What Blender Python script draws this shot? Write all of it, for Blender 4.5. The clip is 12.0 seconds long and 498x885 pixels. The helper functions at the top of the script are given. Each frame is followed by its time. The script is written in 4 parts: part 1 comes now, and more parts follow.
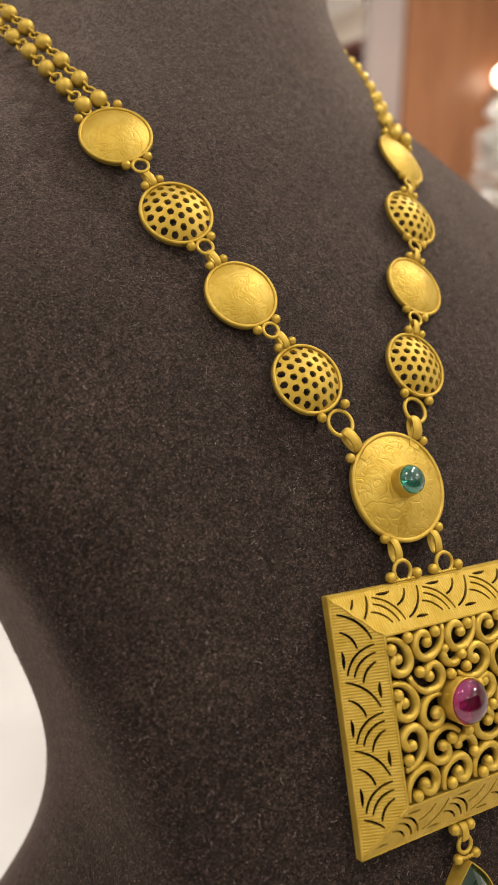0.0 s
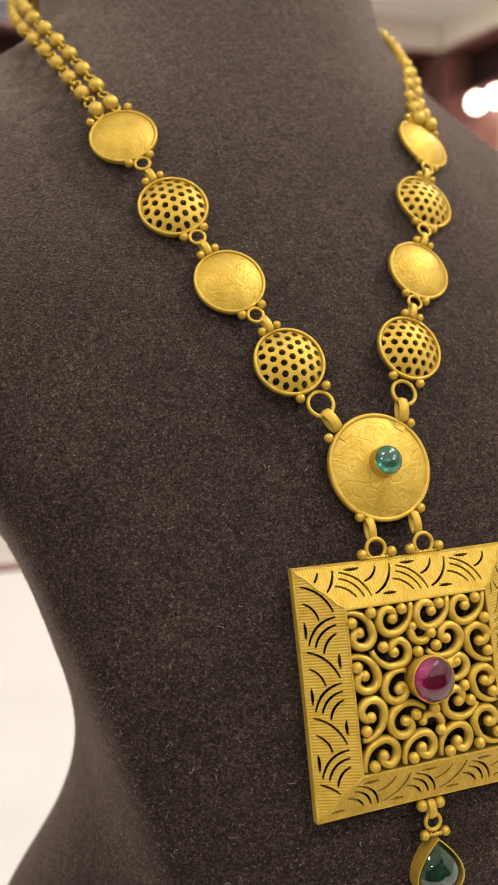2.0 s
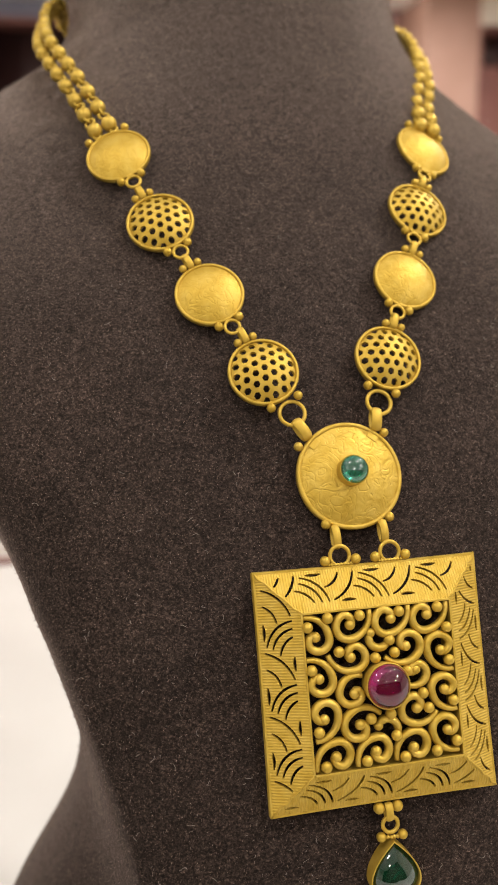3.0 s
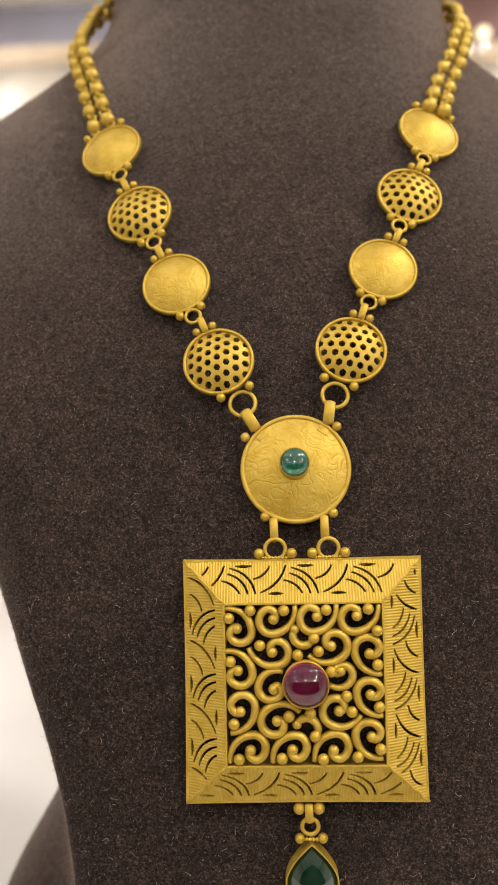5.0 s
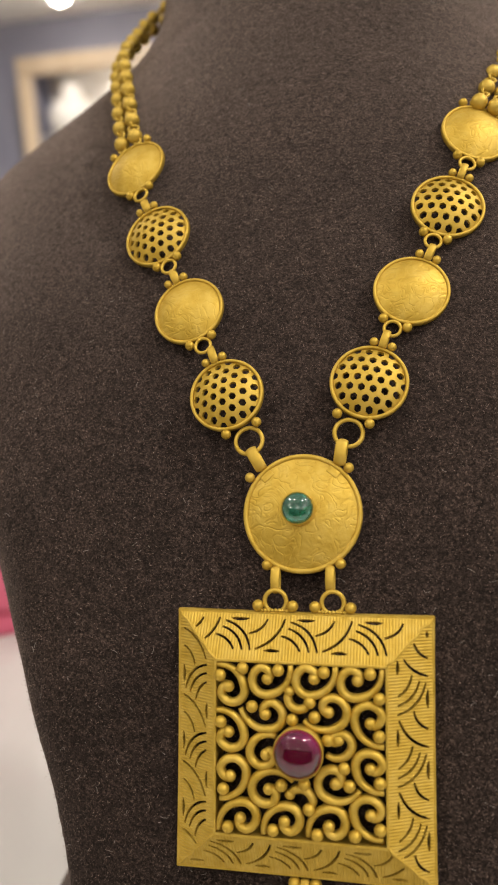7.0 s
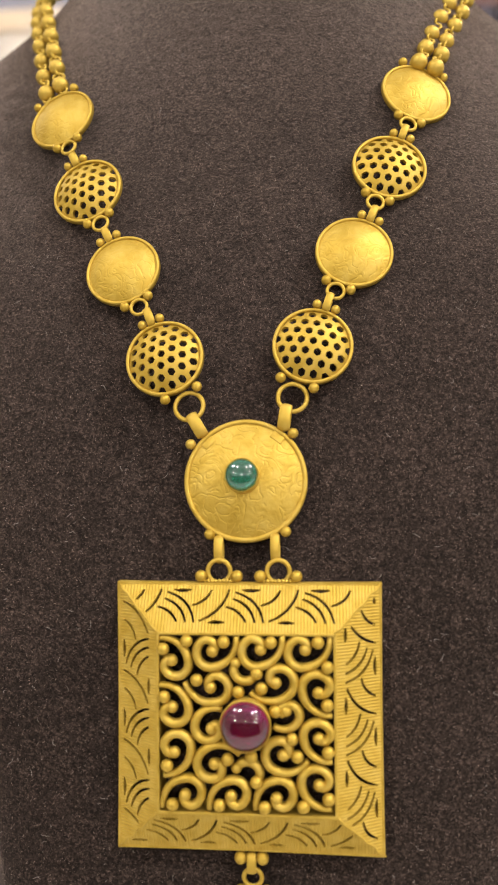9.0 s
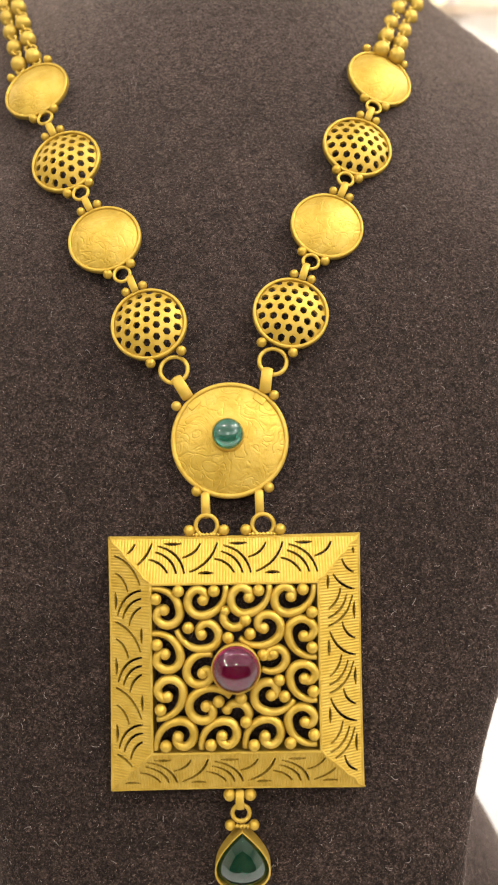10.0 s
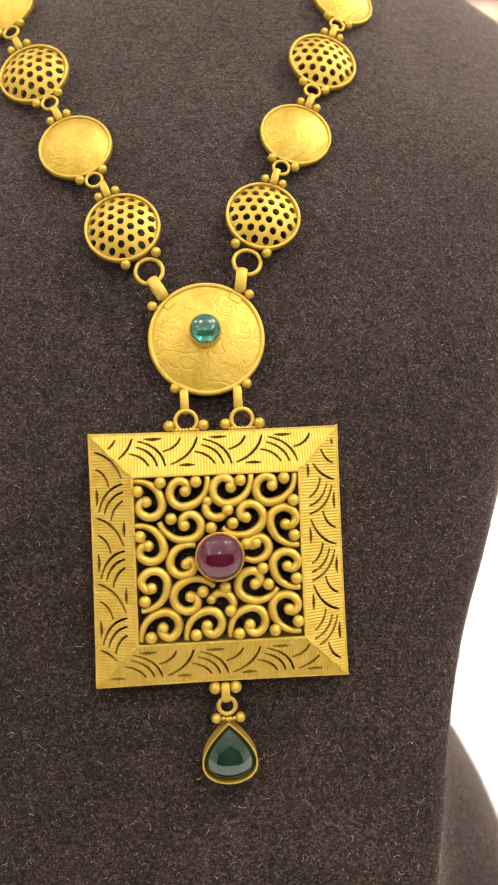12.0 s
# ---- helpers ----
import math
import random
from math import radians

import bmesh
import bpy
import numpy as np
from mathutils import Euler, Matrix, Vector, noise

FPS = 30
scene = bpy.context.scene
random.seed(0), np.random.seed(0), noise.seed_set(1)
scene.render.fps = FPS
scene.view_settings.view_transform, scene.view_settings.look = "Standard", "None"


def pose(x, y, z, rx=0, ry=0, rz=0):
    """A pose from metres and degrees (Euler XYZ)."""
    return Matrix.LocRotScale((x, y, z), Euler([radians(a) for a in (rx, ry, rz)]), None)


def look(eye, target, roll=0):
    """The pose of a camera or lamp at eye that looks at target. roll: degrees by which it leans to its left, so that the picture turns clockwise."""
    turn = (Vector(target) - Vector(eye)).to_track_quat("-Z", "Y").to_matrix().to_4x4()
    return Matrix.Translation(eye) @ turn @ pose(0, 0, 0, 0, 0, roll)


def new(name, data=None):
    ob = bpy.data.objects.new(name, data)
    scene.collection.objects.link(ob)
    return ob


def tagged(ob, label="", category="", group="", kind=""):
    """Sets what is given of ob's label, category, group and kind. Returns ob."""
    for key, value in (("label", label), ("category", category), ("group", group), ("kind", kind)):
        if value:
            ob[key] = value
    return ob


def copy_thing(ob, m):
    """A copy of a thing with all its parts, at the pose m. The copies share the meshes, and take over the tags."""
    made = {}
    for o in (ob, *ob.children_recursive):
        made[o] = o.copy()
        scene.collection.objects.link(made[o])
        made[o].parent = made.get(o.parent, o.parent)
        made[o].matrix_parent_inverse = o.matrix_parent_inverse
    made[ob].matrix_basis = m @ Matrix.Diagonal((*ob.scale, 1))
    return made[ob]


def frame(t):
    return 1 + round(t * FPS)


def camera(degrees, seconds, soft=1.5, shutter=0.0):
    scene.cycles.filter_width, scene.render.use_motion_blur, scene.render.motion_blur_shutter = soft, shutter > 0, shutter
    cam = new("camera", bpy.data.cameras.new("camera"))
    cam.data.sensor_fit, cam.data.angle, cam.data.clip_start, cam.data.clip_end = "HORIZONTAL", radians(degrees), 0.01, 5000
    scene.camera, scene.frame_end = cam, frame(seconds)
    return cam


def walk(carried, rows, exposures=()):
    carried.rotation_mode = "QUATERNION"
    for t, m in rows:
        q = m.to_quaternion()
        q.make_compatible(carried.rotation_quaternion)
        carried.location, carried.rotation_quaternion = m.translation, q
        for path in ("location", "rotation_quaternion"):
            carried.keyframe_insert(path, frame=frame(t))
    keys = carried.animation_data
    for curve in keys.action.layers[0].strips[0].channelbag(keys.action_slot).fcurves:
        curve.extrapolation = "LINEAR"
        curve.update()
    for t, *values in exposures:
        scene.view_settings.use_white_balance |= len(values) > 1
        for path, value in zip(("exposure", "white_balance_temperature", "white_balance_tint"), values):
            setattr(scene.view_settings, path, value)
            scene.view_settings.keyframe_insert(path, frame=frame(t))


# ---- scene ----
# Layout: the pendant's centre is at (0, 0, 1.12); the bust's front leans back by LEAN degrees.
# "Chest" coordinates: x across, y into the bust, z up along the leaning front, from the pendant's centre.
LEAN = 18.0
CENTRE = Vector((0, 0, 1.12))
CHEST = Matrix.Translation(CENTRE) @ pose(0, 0, 0, -LEAN)
COUNTER_Z = 0.95

cam = camera(34.21, 12.0, 1.8)
cam.data.dof.use_dof = True
cam.data.dof.focus_distance = 0.194
cam.data.dof.aperture_fstop = 17.0

# seconds, place in chest coordinates, yaw, pitch, roll
PATH = [
    (0, -0.12520, -0.15125, 0.05324, -28.689, 3.546, -7.409),
    (0.5, -0.12632, -0.15179, 0.05032, -26.694, 3.779, -6.971),
    (1, -0.11812, -0.15944, 0.04721, -24.262, 3.960, -6.557),
    (1.5, -0.10686, -0.16664, 0.04498, -21.427, 4.128, -6.173),
    (2, -0.09235, -0.17566, 0.04419, -18.034, 4.362, -5.802),
    (2.5, -0.07655, -0.18438, 0.04474, -14.563, 4.562, -5.198),
    (2.7, -0.07090, -0.18781, 0.04621, -12.927, 4.311, -4.894),
    (4.3, -0.02243, -0.19859, 0.04266, -2.304, 4.762, -2.213),
    (4.5, -0.01501, -0.19779, 0.04164, -0.687, 4.608, -1.767),
    (5, -0.00471, -0.19572, 0.04147, 2.089, 4.411, -1.149),
    (5.5, 0.00347, -0.19416, 0.04250, 4.847, 4.177, -0.602),
    (6, 0.00945, -0.18909, 0.04471, 7.790, 3.931, -0.199),
    (6.5, 0.01654, -0.18504, 0.05266, 10.377, 3.718, 0.035),
    (7, 0.02601, -0.17891, 0.05499, 12.022, 3.497, 0.136),
    (7.2, 0.02835, -0.17723, 0.05505, 12.540, 3.565, 0.124),
    (8.8, 0.02153, -0.17317, 0.05441, 7.519, 1.890, -0.335),
    (9, 0.01856, -0.17323, 0.05254, 5.894, 1.930, -0.474),
    (9.5, 0.01332, -0.17775, 0.04862, 2.587, 1.589, -0.631),
    (10, 0.00359, -0.18332, 0.04530, -0.081, 1.287, -0.934),
    (10.5, -0.00043, -0.18082, 0.03234, -1.836, 1.625, -1.273),
    (11, 0.00151, -0.17604, 0.01803, -2.586, 2.043, -1.701),
    (11.5, -0.00053, -0.17799, 0.01727, -2.998, 2.106, -2.081),
    (12, -0.00316, -0.18416, 0.01888, -3.488, 1.990, -2.366),
]
walk(cam, [(t, CHEST @ pose(x, y, z, 0, 0, yaw) @ pose(0, 0, 0, 90 + pitch) @ pose(0, 0, 0, 0, 0, roll))
           for t, x, y, z, yaw, pitch, roll in PATH], [
    (0, -0.24, 6650, 10), (2.5, -0.05, 6600, 10), (4.5, -0.22, 6650, 10), (6.0, -0.02, 6650, 10), (7, -0.34, 6700, 10),
    (9, 0.08, 6420, 10), (10, 0.30, 6400, 10), (12, 0.37, 6350, 10)])

# ---- light: a closed shop lit by its ceiling ----
world = bpy.data.worlds.new("shop_air")
world.use_nodes = True
world.node_tree.nodes["Background"].inputs[0].default_value = (0.9, 0.88, 0.85, 1)
world.node_tree.nodes["Background"].inputs[1].default_value = 0.05
scene.world = world


def lamp(name, place, target, size_x, size_y, watts, colour):
    data = bpy.data.lights.new(name, "AREA")
    data.shape, data.size, data.size_y, data.energy, data.color = "RECTANGLE", size_x, size_y, watts, colour
    ob = new(name, data)
    ob.matrix_world = look(place, target)
    return ob


WARM = (1.0, 0.955, 0.90)
PANELS = [(-2.2, -3.0, 17), (0.0, -3.0, 33), (2.2, -3.0, 26), (-2.0, -1.5, 15), (-0.6, -0.5, 7), (0.75, -0.5, 8), (2.0, -1.5, 28), (-1.4, 0.1, 6), (1.4, 0.2, 26),
          (-2.6, 2.0, 13), (0.0, 2.2, 20), (2.2, 1.8, 31), (-2.0, 4.4, 40), (2.0, 4.3, 50)]
for x, y, watts in PANELS:
    spot = lamp("ceiling_spot", (x, y, 2.825), (x, y + 0.001, 0.0), 0.15, 0.15, 1.3 * watts - 2, WARM)
    spot.data.shape = "DISK"

# ---- materials ----
def material(name, colour, rough=0.5, metal=0.0, **more):
    m = bpy.data.materials.new(name)
    m.use_nodes = True
    b = m.node_tree.nodes["Principled BSDF"]
    b.inputs["Base Color"].default_value = (*colour, 1)
    b.inputs["Roughness"].default_value = rough
    b.inputs["Metallic"].default_value = metal
    for key, value in more.items():
        b.inputs[key.replace("_", " ")].default_value = value
    return m


def node(m, kind, **values):
    n = m.node_tree.nodes.new(kind)
    for key, value in values.items():
        n.inputs[key.replace("_", " ")].default_value = value
    return n


def wire(m, a, out, b, into):
    m.node_tree.links.new(a.outputs[out], b.inputs[into])


def shader(m):
    return m.node_tree.nodes["Principled BSDF"]


def coords(m, scale=(1, 1, 1), space="Object"):
    tc = m.node_tree.nodes.new("ShaderNodeTexCoord")
    mp = node(m, "ShaderNodeMapping", Scale=scale)
    wire(m, tc, space, mp, "Vector")
    return mp


def ramp(m, source, out, stops):
    r = m.node_tree.nodes.new("ShaderNodeValToRGB")
    while len(r.color_ramp.elements) < len(stops):
        r.color_ramp.elements.new(0.5)
    for e, (at, c) in zip(r.color_ramp.elements, stops):
        e.position, e.color = at, (*c, 1) if len(c) == 3 else c
    wire(m, source, out, r, "Fac")
    return r


def bump(m, source, out, distance, strength=1.0, under=None):
    b = node(m, "ShaderNodeBump", Strength=strength, Distance=distance)
    wire(m, source, out, b, "Height")
    if under:
        wire(m, under, "Normal", b, "Normal")
    wire(m, b, "Normal", shader(m), "Normal")
    return b


def noise_of(m, at, scale, detail=3.0, rough=0.5, distort=0.0):
    n = node(m, "ShaderNodeTexNoise", Scale=scale, Detail=detail, Roughness=rough, Distortion=distort)
    wire(m, at, 0, n, "Vector")
    return n


GOLD_DEEP, GOLD_MID, GOLD_PALE = (0.445, 0.286, 0.033), (0.520, 0.350, 0.055), (0.578, 0.406, 0.086)


def gold(name, rough=0.55, grain=0.00006, wear=260.0):
    """Matt yellow gold with an uneven satin finish."""
    m = material(name, GOLD_MID, rough, 0.60, Specular_IOR_Level=0.3)
    at = coords(m)
    tone = noise_of(m, at, wear, 4.0, 0.6)
    col = ramp(m, tone, "Fac", [(0.3, GOLD_DEEP), (0.5, GOLD_MID), (0.72, GOLD_PALE)])
    wire(m, col, "Color", shader(m), "Base Color")
    fine = noise_of(m, at, 2600.0, 2.0)
    bump(m, fine, "Fac", grain, 0.5)
    rr = ramp(m, tone, "Fac", [(0.25, (rough - 0.07,) * 3), (0.75, (rough + 0.1,) * 3)])
    wire(m, rr, "Color", shader(m), "Roughness")
    return m


M_GOLD = gold("satin_gold")
M_BEAD = gold("bead_gold", 0.48, 0.00004, 180.0)
M_SCROLL = gold("scroll_gold", 0.48, 0.00005, 320.0)


def embossed_gold(name, depth):
    """Gold sheet pressed with a winding leaf pattern."""
    m = gold(name, 0.50)
    at = coords(m)
    winding = noise_of(m, at, 250.0, 0.8, 0.4, 1.9)
    lumps = noise_of(m, at, 640.0, 2.5, 0.55, 0.6)
    beaten = node(m, "ShaderNodeBump", Strength=0.5, Distance=depth * 1.5)
    wire(m, lumps, "Fac", beaten, "Height")
    line = ramp(m, winding, "Fac", [(0.37, (1,) * 3), (0.44, (0.7,) * 3), (0.495, (0,) * 3), (0.535, (0.5,) * 3), (0.61, (0.9,) * 3)])
    bump(m, line, "Color", depth, 0.62, beaten)
    return m


M_EMBOSS = embossed_gold("embossed_gold", 0.00016)
M_EMBOSS_FAINT = embossed_gold("faint_embossed_gold", 0.00012)


def ribbed_gold():
    """Gold strip with fine ribs across its length (ribs along local x steps)."""
    m = gold("ribbed_gold", 0.58)
    at = coords(m)
    w = node(m, "ShaderNodeTexWave", Scale=470.0, Distortion=0.4, Detail=1.0, Detail_Scale=2.0)
    w.wave_type, w.bands_direction, w.wave_profile = "BANDS", "X", "SIN"
    wire(m, at, 0, w, "Vector")
    bump(m, w, "Fac", 0.00011, 1.0)
    return m


M_RIB = ribbed_gold()


def velvet():
    """Short brown pile that lies over to one side, with rubbed patches; shading of its clumps is put into the colour.
    """
    m = material("brown_velvet", (0.03, 0.022, 0.020), 0.95, 0.0, Specular_IOR_Level=0.1, Sheen_Weight=0.7, Sheen_Roughness=0.36, Sheen_Tint=(0.95, 0.76, 0.67, 1))
    at = coords(m, (0.9, 1.0, 1.0))
    pile = noise_of(m, at, 2000.0, 4.0, 0.68, 0.8)
    clump = noise_of(m, at, 680.0, 3.0, 0.62, 1.6)
    patch = noise_of(m, at, 45.0, 4.0, 0.6)
    a = ramp(m, pile, "Fac", [(0.34, (0.0072, 0.0046, 0.0038)), (0.52, (0.0222, 0.0148, 0.0120)), (0.68, (0.080, 0.0560, 0.0450))])
    # hollows between clumps darkened and tufts lightened in the colour, as shading
    b = ramp(m, clump, "Fac", [(0.36, (0.48,) * 3), (0.50, (0.92,) * 3), (0.64, (1.55,) * 3)])
    c = ramp(m, patch, "Fac", [(0.3, (0.8,) * 3), (0.7, (1.2,) * 3)])
    one = node(m, "ShaderNodeMixRGB", Fac=1.0)
    one.blend_type = "MULTIPLY"
    wire(m, a, "Color", one, 1)
    wire(m, b, "Color", one, 2)
    two = node(m, "ShaderNodeMixRGB", Fac=1.0)
    two.blend_type = "MULTIPLY"
    wire(m, one, "Color", two, 1)
    wire(m, c, "Color", two, 2)
    wire(m, two, "Color", shader(m), "Base Color")
    tuft = ramp(m, clump, "Fac", [(0.36, (0.52,) * 3), (0.64, (0.92,) * 3)])
    tips = ramp(m, pile, "Fac", [(0.34, (0.45,) * 3), (0.64, (1.0,) * 3)])
    both = node(m, "ShaderNodeMixRGB", Fac=1.0)
    both.blend_type = "MULTIPLY"
    wire(m, tuft, "Color", both, 1)
    wire(m, tips, "Color", both, 2)
    wire(m, both, "Color", shader(m), "Sheen Weight")
    geo = m.node_tree.nodes.new("ShaderNodeNewGeometry")
    lie = m.node_tree.nodes.new("ShaderNodeVectorMath")
    lie.operation = "ADD"
    lie.inputs[1].default_value = (-0.01, 0.17, 0.52)
    wire(m, geo, "Normal", lie, 0)
    unit = m.node_tree.nodes.new("ShaderNodeVectorMath")
    unit.operation = "NORMALIZE"
    wire(m, lie, 0, unit, 0)
    first = node(m, "ShaderNodeBump", Strength=0.2, Distance=0.0009)
    wire(m, clump, "Fac", first, "Height")
    wire(m, unit, 0, first, "Normal")
    bump(m, pile, "Fac", 0.0005, 0.25, first)
    return m


M_VELVET = velvet()
M_RUBY = material("ruby_stone", (0.34, 0.001, 0.12), 0.02, 0.0, IOR=1.77, Transmission_Weight=0.92, Coat_Weight=0.12, Coat_Roughness=0.02, Coat_IOR=1.6)
M_EMERALD = material("emerald_stone", (0.025, 0.34, 0.22), 0.22, 0.0, IOR=1.57, Transmission_Weight=0.86, Coat_Weight=1.0, Coat_Roughness=0.02, Coat_IOR=1.6)
M_DROP = material("dark_emerald_stone", (0.001, 0.115, 0.058), 0.02, 0.0, IOR=2.0, Transmission_Weight=0.85)
M_LINT = material("pale_lint", (0.36, 0.325, 0.30), 0.8)

# ---- mesh helpers ----
def from_bm(name, bm, mat, smooth=True):
    me = bpy.data.meshes.new(name)
    bm.normal_update()
    bm.to_mesh(me)
    bm.free()
    if smooth:
        me.shade_smooth()
    me.materials.append(mat)
    return new(name, me)


def part(name, bm, mat, parent, label="", m=None, smooth=True):
    """Links a bmesh as one mesh object under a thing or a part."""
    ob = from_bm(name, bm, mat, smooth)
    ob.parent = parent
    if m is not None:
        ob.matrix_basis = m
    return tagged(ob, label) if label else ob


def thing(name, m, label, category, group="", kind=""):
    ob = new(name)
    ob.empty_display_size = 0.02
    ob.matrix_world = m
    return tagged(ob, label, category, group, kind)


def box(bm, x0, x1, y0, y1, z0, z1, bevel=0.0):
    r = bmesh.ops.create_cube(bm, size=1.0, matrix=Matrix.Translation(((x0 + x1) / 2, (y0 + y1) / 2, (z0 + z1) / 2)) @ Matrix.Diagonal((x1 - x0, y1 - y0, z1 - z0, 1)))
    if bevel:
        edges = list({e for v in r["verts"] for e in v.link_edges})
        bmesh.ops.bevel(bm, geom=edges, offset=bevel, segments=2, profile=0.6, affect="EDGES")
    return bm


def grid_faces(bm, rings, closed_u=True, closed_v=False):
    """Quads between rings of points."""
    vs = [[bm.verts.new(p) for p in ring] for ring in rings]
    n, k = len(vs), len(vs[0])
    for i in range(n if closed_v else n - 1):
        a, b = vs[i], vs[(i + 1) % n]
        for j in range(k if closed_u else k - 1):
            bm.faces.new((a[j], a[(j + 1) % k], b[(j + 1) % k], b[j]))
    return vs


def lathe(bm, profile, steps=32, m=Matrix()):
    """Turns (radius, height) pairs round local z."""
    rings = []
    for r, h in profile:
        rings.append([m @ Vector((max(r, 1e-6) * math.cos(2 * math.pi * j / steps), max(r, 1e-6) * math.sin(2 * math.pi * j / steps), h)) for j in range(steps)])
    grid_faces(bm, rings)
    bmesh.ops.remove_doubles(bm, verts=bm.verts, dist=3e-6)
    return bm


def ball(bm, place, r, steps=14):
    lathe(bm, [(r * math.sin(math.pi * i / (steps // 2 + 2)), -r * math.cos(math.pi * i / (steps // 2 + 2))) for i in range(steps // 2 + 3)], steps, Matrix.Translation(place))
    return bm


def torus(bm, major, minor, m=Matrix(), steps=28, sides=10):
    rings = []
    for i in range(steps):
        a = 2 * math.pi * i / steps
        rings.append([m @ Vector(((major + minor * math.cos(2 * math.pi * j / sides)) * math.cos(a), (major + minor * math.cos(2 * math.pi * j / sides)) * math.sin(a), minor * math.sin(2 * math.pi * j / sides))) for j in range(sides)])
    grid_faces(bm, rings, True, True)
    return bm


def tube(bm, path, radii, sides=8, up=Vector((0, 0, 1))):
    """A round tube along points, with rounded ends."""
    path = [Vector(p) for p in path]
    rings = []
    for i, p in enumerate(path):
        d = (path[min(i + 1, len(path) - 1)] - path[max(i - 1, 0)]).normalized()
        s = d.cross(up).normalized()
        t = s.cross(d)
        rings.append([p + radii[i] * (math.cos(2 * math.pi * j / sides) * s + math.sin(2 * math.pi * j / sides) * t) for j in range(sides)])
    vs = grid_faces(bm, rings)
    bm.faces.new(vs[0][::-1])
    bm.faces.new(vs[-1])
    return bm


def blend(table, z, column):
    """Smooth interpolation in a short table of rows sorted by their first entry."""
    xs = [row[0] for row in table]
    ys = [row[column] for row in table]
    if z <= xs[0]:
        return ys[0]
    if z >= xs[-1]:
        return ys[-1]
    i = max(k for k in range(len(xs)) if xs[k] <= z)
    slope = []
    for k in (i, i + 1):
        lo, hi = max(k - 1, 0), min(k + 1, len(xs) - 1)
        slope.append((ys[hi] - ys[lo]) / (xs[hi] - xs[lo]))
    h = xs[i + 1] - xs[i]
    t = (z - xs[i]) / h
    return ((1 + 2 * t) * (1 - t) ** 2 * ys[i] + t * (1 - t) ** 2 * h * slope[0] + t * t * (3 - 2 * t) * ys[i + 1] + t * t * (t - 1) * h * slope[1])


# ---- the bust ----
AXIS = -0.0019
# height on the chest, front, half width, depth of the front's rounding, depth behind it, squareness, fall towards the sides
WAIST = [
    (-0.20, 0.0050, 0.0518, 0.017, 0.0775, 4.5, 0),
    (-0.10, 0.0042, 0.0518, 0.017, 0.0775, 4.5, 0),
    (-0.065, 0.0040, 0.0570, 0.022, 0.089, 4.45, 0),
    (-0.045, 0.0036, 0.0619, 0.030, 0.093, 4.3, 0.001),
    (-0.020, 0.0026, 0.0684, 0.038, 0.093, 4.3, 0.001),
    (0.0, 0.0024, 0.0734, 0.037, 0.082, 4.4, -0.0005),
    (0.04, 0.0060, 0.0867, 0.0366, 0.081, 4.3, -0.0005),
    (0.07, 0.0103, 0.1060, 0.039, 0.086, 3.8, 0.001),
]
SHOULDERS = [
    (0.10, 0.0172, 0.1185, 0.039, 0.084, 3.1, 0.001),
    (0.134, 0.0264, 0.1225, 0.047, 0.071, 2.5, 0.0037),
    (0.154, 0.0314, 0.1260, 0.057, 0.060, 2.15, 0.0055),
    (0.171, 0.0360, 0.1200, 0.068, 0.055, 1.95, 0.0070),
    (0.185, 0.0400, 0.1040, 0.074, 0.052, 1.95, 0.0065),
    (0.197, 0.0428, 0.0785, 0.068, 0.050, 2.05, 0.003),
    (0.212, 0.0455, 0.0634, 0.058, 0.050, 2.15, 0),
    (0.235, 0.0490, 0.0610, 0.054, 0.050, 2.25, 0),
    (0.28, 0.0555, 0.0620, 0.056, 0.050, 2.1, 0),
]
BUST = WAIST + SHOULDERS


def front_y(x, z):
    """The bust's front at x, z, in chest coordinates."""
    f, w, a, n, e = (blend(BUST, z, c) for c in (1, 2, 3, 5, 6))
    u = min(abs(x - AXIS) / w, 0.98)
    return f + a * (1 - (1 - u ** n) ** (1 / n)) + e * min(1.0, abs(x - AXIS) / 0.065) ** 2


